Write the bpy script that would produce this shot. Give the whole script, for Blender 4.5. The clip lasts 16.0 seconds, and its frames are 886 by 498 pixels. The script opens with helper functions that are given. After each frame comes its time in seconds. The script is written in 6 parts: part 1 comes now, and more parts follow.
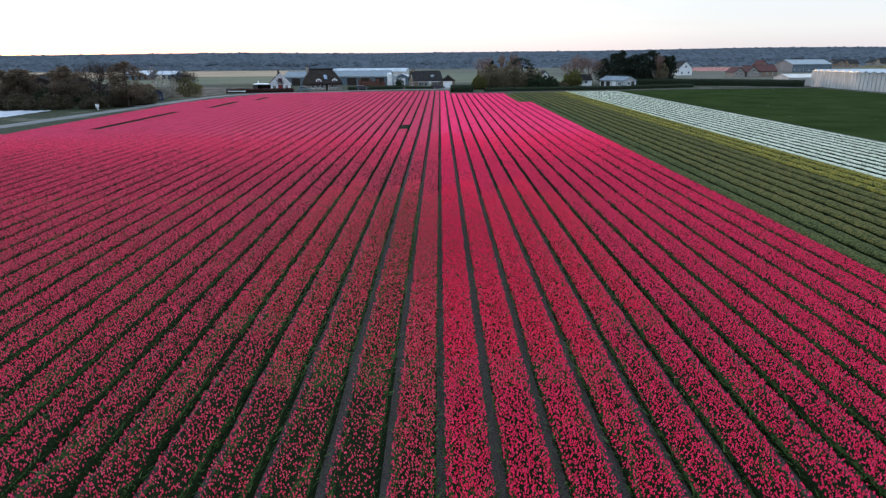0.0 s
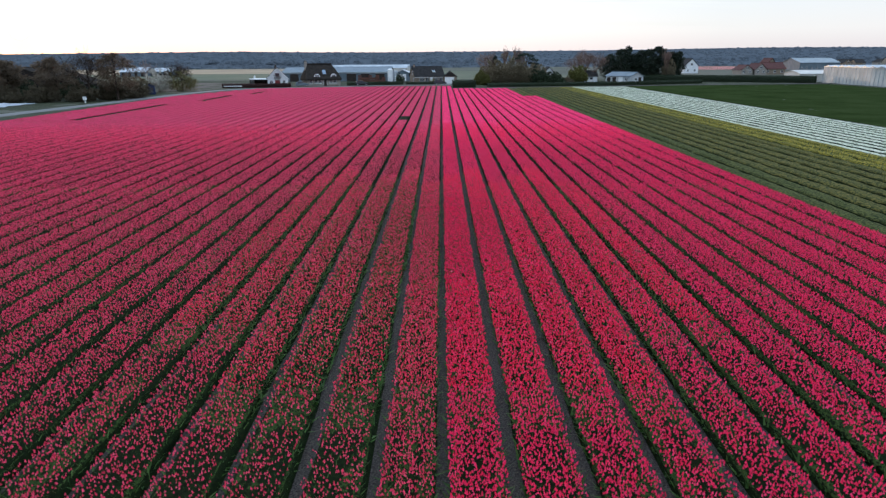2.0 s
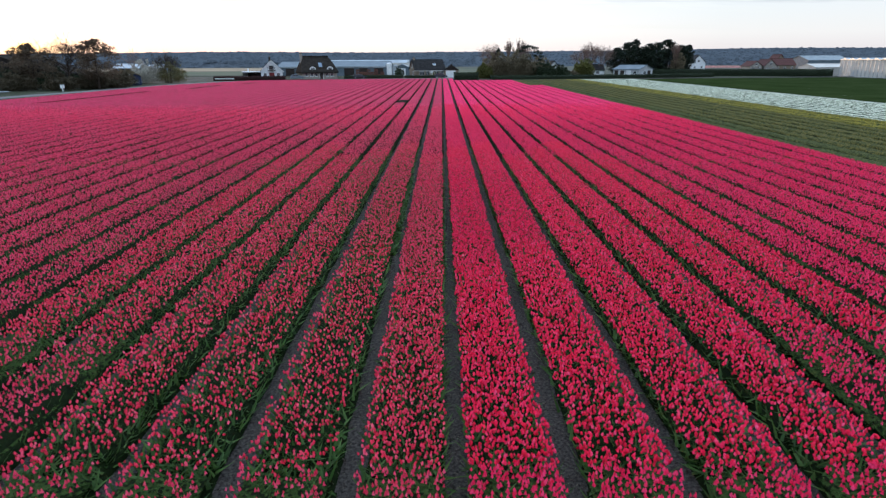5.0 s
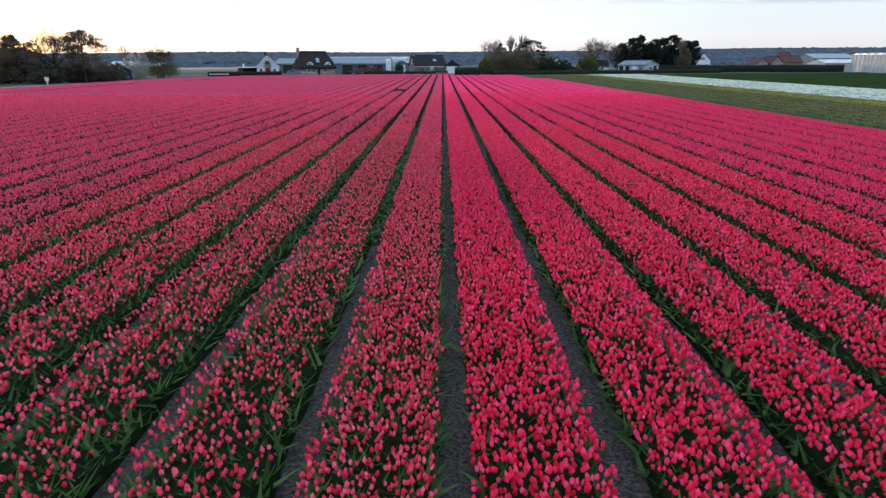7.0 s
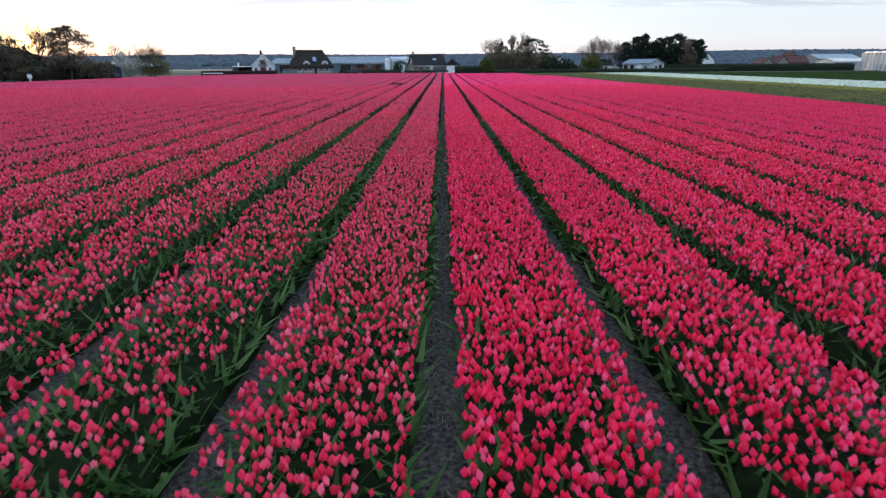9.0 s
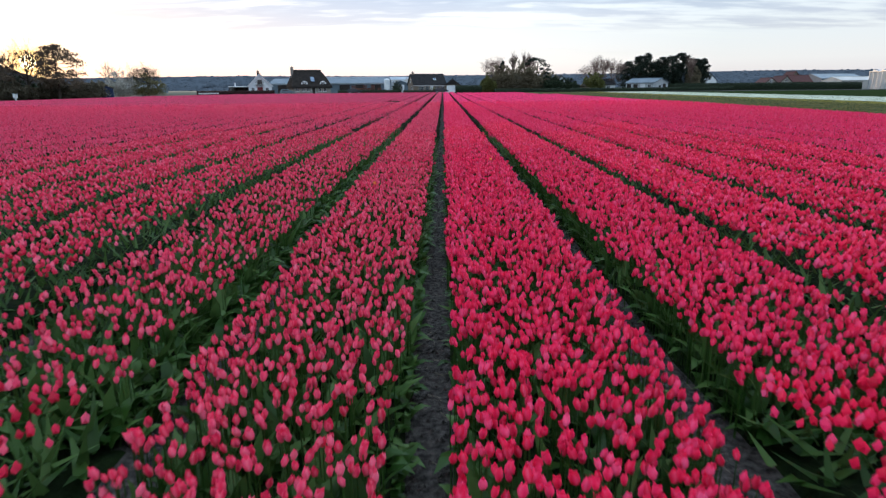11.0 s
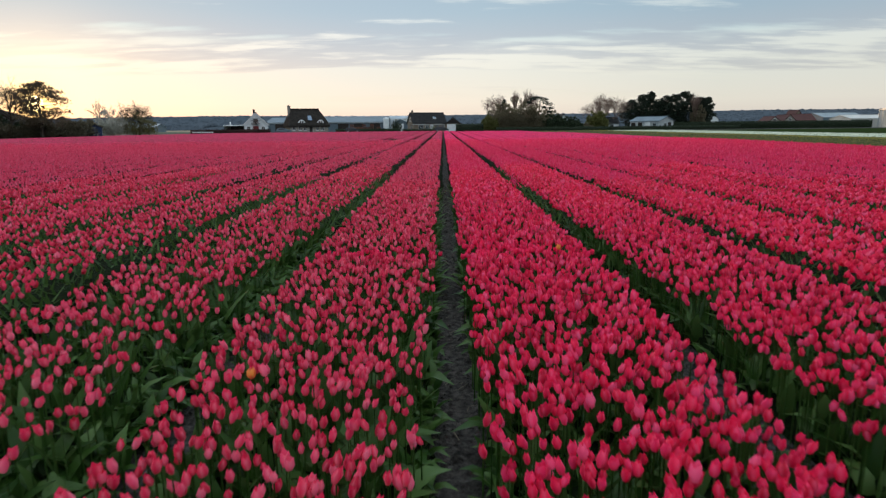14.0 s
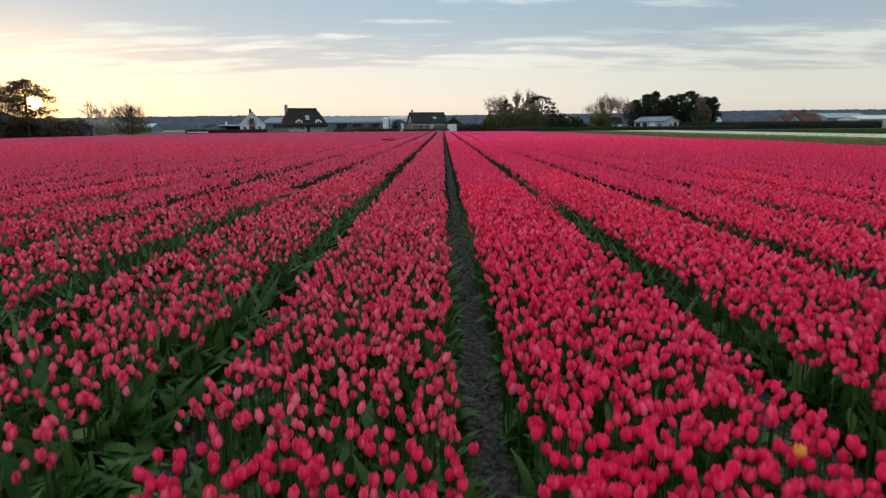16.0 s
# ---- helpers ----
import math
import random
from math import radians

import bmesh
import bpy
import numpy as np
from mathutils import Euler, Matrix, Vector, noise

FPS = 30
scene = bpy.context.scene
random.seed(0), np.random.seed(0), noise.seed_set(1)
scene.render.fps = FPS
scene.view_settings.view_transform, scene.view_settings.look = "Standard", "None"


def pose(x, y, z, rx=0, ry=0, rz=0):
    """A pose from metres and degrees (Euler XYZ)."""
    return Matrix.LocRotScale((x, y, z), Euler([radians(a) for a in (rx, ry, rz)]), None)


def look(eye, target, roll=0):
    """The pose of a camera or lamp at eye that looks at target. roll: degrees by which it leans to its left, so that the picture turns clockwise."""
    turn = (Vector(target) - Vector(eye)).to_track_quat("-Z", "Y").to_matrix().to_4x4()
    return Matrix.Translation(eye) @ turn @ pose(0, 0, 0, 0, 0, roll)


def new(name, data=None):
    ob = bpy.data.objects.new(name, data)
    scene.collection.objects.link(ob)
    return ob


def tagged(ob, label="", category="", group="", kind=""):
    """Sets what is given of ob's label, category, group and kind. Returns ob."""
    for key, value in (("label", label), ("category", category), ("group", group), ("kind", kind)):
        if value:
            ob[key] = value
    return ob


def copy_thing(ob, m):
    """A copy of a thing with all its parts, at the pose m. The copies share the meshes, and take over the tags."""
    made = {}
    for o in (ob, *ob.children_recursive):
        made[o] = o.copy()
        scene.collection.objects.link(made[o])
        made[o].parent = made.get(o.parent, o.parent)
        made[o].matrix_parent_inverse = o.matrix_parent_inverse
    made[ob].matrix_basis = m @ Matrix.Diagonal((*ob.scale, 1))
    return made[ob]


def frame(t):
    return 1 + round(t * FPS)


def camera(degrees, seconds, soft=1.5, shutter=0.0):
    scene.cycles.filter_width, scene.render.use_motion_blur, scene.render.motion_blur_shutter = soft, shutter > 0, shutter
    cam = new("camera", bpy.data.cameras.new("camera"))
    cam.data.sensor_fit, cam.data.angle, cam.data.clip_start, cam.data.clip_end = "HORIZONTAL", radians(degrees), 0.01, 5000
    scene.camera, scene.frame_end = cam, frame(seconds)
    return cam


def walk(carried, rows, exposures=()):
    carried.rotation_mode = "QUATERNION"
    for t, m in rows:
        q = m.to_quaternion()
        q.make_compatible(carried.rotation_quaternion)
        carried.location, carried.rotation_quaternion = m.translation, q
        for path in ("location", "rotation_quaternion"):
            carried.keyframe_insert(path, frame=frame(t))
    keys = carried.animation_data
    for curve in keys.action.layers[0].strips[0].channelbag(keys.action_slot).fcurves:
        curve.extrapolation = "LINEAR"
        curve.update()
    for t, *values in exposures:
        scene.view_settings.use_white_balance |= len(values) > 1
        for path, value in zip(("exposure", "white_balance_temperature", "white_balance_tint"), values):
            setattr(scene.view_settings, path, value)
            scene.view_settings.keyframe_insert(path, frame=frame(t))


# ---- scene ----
# camera and its flight: seconds, place, yaw, pitch, roll
PATH = [
    (0.0, 0.078, 0.003, 10.347, -0.157, -17.526, -0.459),
    (0.5, 0.110, 1.294, 9.926, -0.106, -17.507, -0.424),
    (1.0, 0.129, 2.576, 9.484, -0.076, -17.496, -0.394),
    (1.5, 0.112, 3.840, 9.008, -0.060, -17.473, -0.370),
    (2.0, 0.037, 5.083, 8.475, -0.048, -17.448, -0.351),
    (2.5, -0.001, 6.342, 7.948, -0.058, -17.428, -0.334),
    (3.0, -0.032, 7.594, 7.423, -0.055, -17.397, -0.320),
    (3.5, -0.067, 8.825, 6.898, -0.047, -17.344, -0.309),
    (4.0, -0.118, 10.021, 6.359, -0.044, -17.290, -0.305),
    (4.5, -0.147, 11.199, 5.850, -0.041, -17.245, -0.299),
    (5.0, -0.158, 12.362, 5.369, -0.034, -17.208, -0.293),
    (5.5, -0.155, 13.512, 4.910, -0.025, -17.175, -0.288),
    (6.0, -0.140, 14.652, 4.471, -0.011, -17.147, -0.286),
    (6.5, -0.118, 15.785, 4.049, 0.008, -17.120, -0.287),
    (7.0, -0.092, 16.914, 3.640, 0.033, -17.093, -0.289),
    (7.5, -0.061, 18.045, 3.260, 0.053, -17.065, -0.299),
    (8.0, -0.025, 19.188, 2.922, 0.065, -17.025, -0.316),
    (8.5, 0.007, 20.339, 2.640, 0.076, -16.951, -0.337),
    (9.0, 0.039, 21.498, 2.411, 0.085, -16.811, -0.363),
    (9.5, 0.067, 22.661, 2.224, 0.095, -16.572, -0.394),
    (10.0, 0.087, 23.827, 2.071, 0.107, -16.202, -0.426),
    (10.5, 0.097, 24.994, 1.943, 0.124, -15.669, -0.459),
    (11.0, 0.097, 26.159, 1.855, 0.137, -14.927, -0.493),
    (11.5, 0.090, 27.318, 1.773, 0.142, -14.124, -0.520),
    (12.0, 0.074, 28.459, 1.698, 0.138, -13.332, -0.540),
    (12.5, 0.048, 29.579, 1.647, 0.128, -12.593, -0.554),
    (13.0, 0.010, 30.666, 1.646, 0.109, -11.901, -0.554),
    (13.5, -0.016, 31.726, 1.633, 0.093, -11.492, -0.552),
    (14.0, -0.045, 32.750, 1.574, 0.097, -11.389, -0.545),
    (14.5, -0.071, 33.730, 1.537, 0.090, -11.376, -0.536),
    (15.0, -0.107, 34.666, 1.531, 0.090, -11.373, -0.522),
    (15.5, -0.146, 35.571, 1.539, 0.084, -11.378, -0.500),
    (16.0, -0.189, 36.462, 1.555, 0.080, -11.378, -0.473),
]

cam = camera(72.02, 16.0, soft=1.35, shutter=0.18)
walk(cam, [(t, pose(x, y, z, 90 + p, 0, w) @ pose(0, 0, 0, 0, 0, r)) for t, x, y, z, w, p, r in PATH],
     exposures=[(0.0, 0.31, 5780, 14.5), (4.0, 0.31, 5780, 14), (8.0, 0.28, 5550, 13), (10.5, 0.28, 5680, 13), (12.5, -0.01, 6050, 11), (14.0, -0.05, 6400, 10), (16.0, -0.06, 6450, 10)])

# ---- light: low sun in haze, thin high cloud ----
SUN_AZ, SUN_EL = -33.1, 2.05
sun_way = Vector((math.sin(radians(SUN_AZ)) * math.cos(radians(SUN_EL)), math.cos(radians(SUN_AZ)) * math.cos(radians(SUN_EL)), math.sin(radians(SUN_EL))))


class Tree:
    """A small helper to write node trees: t.add(type, inputs, settings) gives the node."""

    def __init__(self, tree):
        self.tree = tree
        tree.nodes.clear()

    def add(self, kind, ins=None, **settings):
        n = self.tree.nodes.new(kind)
        if "operation" in settings:
            n.operation = settings["operation"]
        if "use_clamp" in settings:
            n.use_clamp = settings["use_clamp"]
        if "data_type" in settings:
            n.data_type, n.blend_type = settings["data_type"], settings["blend_type"]
        if "feature" in settings:
            n.feature = settings["feature"]
        for k, v in (ins or {}).items():
            self.put(n.inputs[k], v)
        return n

    def put(self, socket, v):
        if isinstance(v, bpy.types.NodeSocket):
            self.tree.links.new(v, socket)
        else:
            socket.default_value = v

    def math(self, op, a, b=0.0, clamp=False):
        n = self.add("ShaderNodeMath", {0: a, 1: b}, operation=op, use_clamp=clamp)
        return n.outputs[0]

    def mix(self, f, a, b, blend="MIX"):
        n = self.add("ShaderNodeMix", {"Factor": f}, data_type="RGBA", blend_type=blend)
        self.put(n.inputs[6], a)
        self.put(n.inputs[7], b)
        return n.outputs[2]

    def ramp(self, f, stops, mode="LINEAR"):
        n = self.add("ShaderNodeValToRGB", {0: f})
        n.color_ramp.interpolation = mode
        while len(n.color_ramp.elements) < len(stops):
            n.color_ramp.elements.new(0.5)
        for e, (p, c) in zip(n.color_ramp.elements, stops):
            e.position, e.color = p, (c if len(c) == 4 else (*c, 1))
        return n.outputs[0]

    def noise(self, vec, scale, detail=4.0, rough=0.55, **k):
        n = self.add("ShaderNodeTexNoise", {"Vector": vec, "Scale": scale, "Detail": detail, "Roughness": rough}, **k)
        return n.outputs[0]


def grey(v):
    return (v, v, v, 1)


world = bpy.data.worlds.new("evening_sky")
scene.world = world
world.use_nodes = True
W = Tree(world.node_tree)
co = W.add("ShaderNodeTexCoord").outputs["Generated"]
sep = W.add("ShaderNodeSeparateXYZ", {0: co})
up = W.math("MAXIMUM", sep.outputs[2], 0.0)
near = W.math("MAXIMUM", W.add("ShaderNodeVectorMath", {0: co, 1: sun_way}, operation="DOT_PRODUCT").outputs["Value"], 0.0)
air = W.add("ShaderNodeTexSky")
air.sky_type, air.sun_disc, air.sun_elevation, air.sun_rotation = "NISHITA", False, radians(SUN_EL), radians(SUN_AZ)
air.air_density, air.dust_density, air.ozone_density = 1.0, 0.3, 2.0
nishita = air.outputs[0]
# cloud sheets seen in perspective on a high layer
flat = W.math("ADD", up, 0.085)
layer = W.add("ShaderNodeCombineXYZ", {0: W.math("DIVIDE", sep.outputs[0], flat), 1: W.math("DIVIDE", sep.outputs[1], flat), 2: 0.0}).outputs[0]
stretch = W.add("ShaderNodeMapping", {"Vector": layer, "Scale": (0.34, 0.85, 1.0), "Rotation": (0, 0, 0.12)}).outputs[0]
c1 = W.noise(stretch, 0.62, 5.0, 0.5)
c2 = W.noise(stretch, 1.5, 5.0, 0.5)
c3 = W.noise(stretch, 4.5, 5.0, 0.55)
cloud = W.math("ADD", W.math("ADD", W.math("MULTIPLY", c1, 0.48), W.math("MULTIPLY", c2, 0.33)), W.math("MULTIPLY", c3, 0.19))
# the sheets hang in broken belts over a clear strip along the horizon
rise = W.math("ADD", up, W.math("MULTIPLY", W.math("SUBTRACT", c1, 0.5), 0.05))
belt = W.add("ShaderNodeSeparateColor", {0: W.ramp(rise, [(0.0, grey(0.42)), (0.07, grey(0.46)), (0.092, grey(0.58)), (0.112, grey(0.56)), (0.128, grey(0.57)), (0.15, grey(0.67)), (0.185, grey(0.64)), (0.215, grey(0.54)), (0.24, grey(0.53)), (1.0, grey(0.52))])}).outputs[0]
cover = W.math("ADD", cloud, W.math("SUBTRACT", belt, 0.5))
thin = W.ramp(cover, [(0.475, (0, 0, 0)), (0.565, (1, 1, 1))], "EASE")
clear = W.ramp(up, [(0.0, (0.98, 0.84, 0.80)), (0.035, (1.14, 1.01, 0.92)), (0.085, (1.10, 1.02, 0.95)), (0.125, (1.02, 1.02, 0.99)), (0.155, (0.65, 0.89, 0.98)), (0.24, (0.47, 0.73, 0.86)), (0.5, (1.0, 1.15, 1.35)), (1.0, (1.7, 1.85, 2.05))])
lit = W.ramp(up, [(0.0, (1.0, 0.90, 0.82)), (0.05, (1.12, 1.01, 0.91)), (0.10, (1.16, 1.07, 0.99)), (0.16, (1.12, 1.10, 1.06)), (0.26, (0.90, 0.93, 0.95)), (0.5, (1.6, 1.65, 1.7)), (1.0, (2.2, 2.2, 2.25))])
shade = W.ramp(up, [(0.0, (0.92, 0.80, 0.76)), (0.05, (0.92, 0.82, 0.79)), (0.095, (0.81, 0.76, 0.79)), (0.135, (0.64, 0.67, 0.76)), (0.17, (0.54, 0.65, 0.77)), (0.26, (0.47, 0.60, 0.73)), (0.5, (1.2, 1.24, 1.3)), (1.0, (1.7, 1.75, 1.8))])
heavy = W.add("ShaderNodeSeparateColor", {0: W.ramp(up, [(0.0, grey(0.0)), (0.10, grey(0.0)), (0.15, grey(0.085)), (0.18, grey(0.06)), (0.205, grey(0.0))])}).outputs[0]
body = W.ramp(W.math("SUBTRACT", W.math("ADD", W.math("MULTIPLY", c2, 0.6), W.math("MULTIPLY", c3, 0.4)), heavy), [(0.46, (0, 0, 0)), (0.57, (1, 1, 1))], "EASE")
clouds = W.mix(body, shade, lit)
sky = W.mix(W.math("MULTIPLY", thin, 0.98), clear, clouds)
# yellow light spread round the sun by the haze
wide = W.math("POWER", near, 22.0)
mid = W.math("POWER", near, 260.0)
tight = W.math("POWER", near, 1500.0)
core = W.math("POWER", near, 6000.0)
disc = W.math("GREATER_THAN", near, math.cos(radians(0.55)))
sky = W.mix(W.math("MULTIPLY", wide, 0.40), sky, W.mix(1.0, sky, (1.13, 1.05, 0.88, 1), "MULTIPLY"))
sky = W.mix(W.math("MULTIPLY", mid, 0.60), sky, (1.55, 1.36, 1.02, 1))
sky = W.mix(W.math("MULTIPLY", tight, 0.80), sky, (2.5, 1.66, 0.76, 1))
sky = W.mix(W.math("MULTIPLY", core, 0.90), sky, (4.0, 2.5, 0.8, 1))
sky = W.mix(1.0, sky, W.mix(disc, (0, 0, 0, 1), (8.0, 6.0, 3.0, 1)), "ADD")
away = W.ramp(near, [(0.55, (0.79, 0.87, 0.88)), (0.80, (0.94, 0.98, 0.97)), (0.98, (1.0, 1.0, 1.0))])
sky = W.mix(1.0, sky, away, "MULTIPLY")
under = W.math("LESS_THAN", sep.outputs[2], -0.02)
sky = W.mix(under, sky, (0.10, 0.10, 0.09, 1))
bg1 = W.add("ShaderNodeBackground", {"Color": sky, "Strength": 0.77}).outputs[0]
bg2 = W.add("ShaderNodeBackground", {"Color": nishita, "Strength": 0.05}).outputs[0]
W.add("ShaderNodeOutputWorld", {0: W.add("ShaderNodeAddShader", {0: bg1, 1: bg2}).outputs[0]})

sun = new("sun", bpy.data.lights.new("sun", "SUN"))
sun.data.energy, sun.data.angle, sun.data.color = 0.5, radians(1.5), (1.0, 0.62, 0.34)
sun.matrix_world = look((-60, 90, 30), Vector((-60, 90, 30)) - sun_way)


# ---- materials ----
def material(name):
    m = bpy.data.materials.new(name)
    m.use_nodes = True
    return m, Tree(m.node_tree)


def surface(t, color, rough=0.8, bump=None, bump_size=0.02, metal=0.0, through_color=None, through_amount=0.0, spec=0.4, **more):
    ins = {"Base Color": color, "Roughness": rough, "Metallic": metal, "Specular IOR Level": spec}
    if bump is not None:
        ins["Normal"] = t.add("ShaderNodeBump", {"Height": bump, "Distance": bump_size, "Strength": 0.8}).outputs[0]
    ins.update(more)
    out = t.add("ShaderNodeBsdfPrincipled", ins).outputs[0]
    if through_amount:
        thin_side = t.add("ShaderNodeBsdfTranslucent", {"Color": through_color}).outputs[0]
        out = t.add("ShaderNodeMixShader", {0: through_amount, 1: out, 2: thin_side}).outputs[0]
    t.add("ShaderNodeOutputMaterial", {0: out})


def place(t):
    return t.add("ShaderNodeNewGeometry").outputs["Position"]


def island(t):
    return t.add("ShaderNodeNewGeometry").outputs["Random Per Island"]


def object_random(t):
    return t.add("ShaderNodeObjectInfo").outputs["Random"]


def plain(name, a, b, scale=3.0, rough=0.8, bump_scale=40.0, bump_size=0.004, metal=0.0, spec=0.2):
    """Two tones mixed by noise at two sizes, with fine relief."""
    m, t = material(name)
    p = place(t)
    f = t.math("ADD", t.math("MULTIPLY", t.noise(p, scale), 0.7), t.math("MULTIPLY", t.noise(p, scale * 9), 0.3))
    c = t.mix(t.ramp(f, [(0.38, (0, 0, 0)), (0.62, (1, 1, 1))]), (*a, 1), (*b, 1))
    surface(t, c, rough, t.noise(p, bump_scale, 5), bump_size, metal, spec=spec)
    return m


def foliage(name, a, b, c, through_amount=0.25, rough=0.6):
    """Leaves: each one takes its own tone."""
    m, t = material(name)
    col = t.ramp(island(t), [(0.0, a), (0.5, b), (1.0, c)])
    col = t.mix(t.math("MULTIPLY", t.noise(place(t), 0.8, 3), 0.5), col, (*[v * 0.5 for v in b], 1))
    surface(t, col, rough, None, through_color=(*[min(1, v * 1.4) for v in c], 1), through_amount=through_amount, spec=0.18)
    return m


def petal(name, stops, margin, foot, pale=0.55, green=0.5):
    """Petals: each head has its own tone, deeper in the middle of a petal, paler at its margin, greenish at the foot;
    highlights and backlit red are painted in.
    """
    m, t = material(name)
    col = t.ramp(island(t), stops)
    marks = t.add("ShaderNodeSeparateXYZ", {0: t.add("ShaderNodeTexCoord").outputs["UV"]})
    # the pale margin is strengthened to paint highlights on the petal sides
    rim = t.math("MULTIPLY", t.math("POWER", marks.outputs[0], 1.6), pale)
    rim = t.math("MULTIPLY", rim, t.math("ADD", t.noise(place(t), 38, 2), 0.35))
    col = t.mix(rim, col, margin)
    # light shining through the petal tops is painted in as a purer red
    backlit_top = t.ramp(marks.outputs[1], [(0.45, (0, 0, 0)), (0.95, (1, 1, 1))])
    col = t.mix(t.math("MULTIPLY", backlit_top, 0.20), col, (0.95, 0.018, 0.045, 1))
    base = t.ramp(marks.outputs[1], [(0.0, (1, 1, 1)), (0.30, (0, 0, 0))])
    col = t.mix(t.math("MULTIPLY", base, green), col, foot)
    surface(t, col, 0.42, None, through_color=(0.95, 0.028, 0.13, 1), through_amount=0.30, spec=0.30)
    return m


PETAL_CRIMSON = petal("petal_crimson", [(0.0, (0.40, 0.004, 0.030)), (0.2, (0.80, 0.012, 0.070)), (0.5, (0.92, 0.018, 0.106)), (0.8, (0.95, 0.042, 0.178)), (1.0, (0.95, 0.13, 0.31))], (0.96, 0.16, 0.32, 1), (0.42, 0.09, 0.09, 1), 0.55, 0.35)
PETAL_CORAL = petal("petal_coral", [(0.0, (0.40, 0.008, 0.036)), (0.2, (0.70, 0.022, 0.082)), (0.5, (0.82, 0.045, 0.130)), (0.8, (0.89, 0.088, 0.202)), (1.0, (0.92, 0.20, 0.32))], (0.93, 0.27, 0.37, 1), (0.42, 0.18, 0.13, 1), 0.62, 0.5)
# paler copies of the petal colours: light the simple cone heads miss is added
PETAL_CRIMSON_FAR = petal("petal_crimson_loose", [(0.0, (0.70, 0.010, 0.086)), (0.5, (0.92, 0.026, 0.148)), (1.0, (0.95, 0.085, 0.27))], (0.95, 0.20, 0.37, 1), (0.45, 0.12, 0.11, 1), 0.25, 0.1)
PETAL_CORAL_FAR = petal("petal_coral_loose", [(0.0, (0.56, 0.021, 0.082)), (0.5, (0.80, 0.058, 0.158)), (1.0, (0.88, 0.13, 0.265))], (0.92, 0.28, 0.40, 1), (0.42, 0.18, 0.14, 1), 0.25, 0.1)
TULIP_LEAF = foliage("tulip_leaf", (0.011, 0.038, 0.006), (0.034, 0.085, 0.013), (0.092, 0.165, 0.044), 0.20, 0.40)
# near-black green: the shade under the heads is put into the colour
SHADE_LEAF_MASS = plain("leaf_mass", (0.003, 0.007, 0.002), (0.011, 0.022, 0.005), 9.0, 0.9, 60, 0.05, spec=0.08)


def canopy(name, red, pale, green, cover, cell=11.0, patches=0.5):
    """A bed of close-set blooms: bloom-sized cells over leaf green, which in the tulip covers holds painted shade."""
    m, t = material(name)
    p = place(t)
    v = t.add("ShaderNodeTexVoronoi", {"Vector": p, "Scale": cell}, feature="F1")
    tone = t.add("ShaderNodeSeparateColor", {0: v.outputs["Color"]})
    col = t.mix(tone.outputs[0], red, pale)
    patch = t.math("MULTIPLY", t.math("SUBTRACT", t.noise(p, 0.35, 4), 0.5), patches)
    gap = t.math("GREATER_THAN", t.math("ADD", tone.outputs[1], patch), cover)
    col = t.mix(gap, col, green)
    surface(t, col, 0.9, v.outputs["Distance"], 0.05, spec=0.05)
    return m


# red kept below the petals' own: self-shading of the heads is painted in
CANOPY_CRIMSON = canopy("canopy_crimson", (0.66, 0.017, 0.094, 1), (0.84, 0.048, 0.166, 1), (0.050, 0.020, 0.014, 1), 0.90, 17.0, 0.3)
# coral is darkened further, for blooms standing against the low sun
CANOPY_CORAL = canopy("canopy_coral", (0.44, 0.022, 0.072, 1), (0.60, 0.059, 0.132, 1), (0.050, 0.034, 0.016, 1), 0.84, 17.0, 0.3)
# the near-black cells paint the shade between the leaves
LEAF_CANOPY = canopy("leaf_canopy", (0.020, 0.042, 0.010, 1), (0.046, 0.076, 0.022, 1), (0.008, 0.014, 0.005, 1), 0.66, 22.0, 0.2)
# sparser, darker copies: shade among the heads is put into their reds
SHADED_CRIMSON = canopy("shaded_canopy_crimson", (0.22, 0.006, 0.026, 1), (0.36, 0.015, 0.052, 1), (0.012, 0.014, 0.006, 1), 0.40, 22.0, 0.3)
SHADED_CORAL = canopy("shaded_canopy_coral", (0.15, 0.010, 0.020, 1), (0.25, 0.024, 0.044, 1), (0.014, 0.024, 0.008, 1), 0.34, 22.0, 0.3)
CANOPY_WHITE = canopy("canopy_white", (0.40, 0.44, 0.33, 1), (0.62, 0.64, 0.52, 1), (0.10, 0.13, 0.07, 1), 0.80, 10, 0.1)
CANOPY_YELLOW = canopy("canopy_yellow", (0.17, 0.150, 0.026, 1), (0.28, 0.225, 0.034, 1), (0.038, 0.050, 0.016, 1), 0.52, 13)
CANOPY_FADED = canopy("canopy_faded", (0.085, 0.080, 0.025, 1), (0.145, 0.125, 0.036, 1), (0.032, 0.042, 0.015, 1), 0.50, 13)
CANOPY_GREEN = canopy("canopy_green", (0.060, 0.068, 0.024, 1), (0.110, 0.112, 0.036, 1), (0.026, 0.036, 0.012, 1), 0.52, 13)
SOIL = plain("sandy_soil", (0.011, 0.0100, 0.0092), (0.102, 0.092, 0.084), 22.0, 0.95, 45, 0.08)
GRASS = plain("grass", (0.017, 0.023, 0.010), (0.036, 0.042, 0.019), 0.6, 0.9, 25, 0.05)
WHEAT = plain("young_corn", (0.019, 0.031, 0.010), (0.033, 0.048, 0.017), 0.12, 1.0, 18, 0.03, spec=0.0)
GREEN_FIELD = plain("meadow", (0.075, 0.088, 0.052), (0.115, 0.120, 0.080), 0.03, 0.9, 6, 0.05)
PLOUGHED = plain("ploughed_soil", (0.072, 0.060, 0.052), (0.120, 0.100, 0.086), 0.08, 0.95, 6, 0.05)
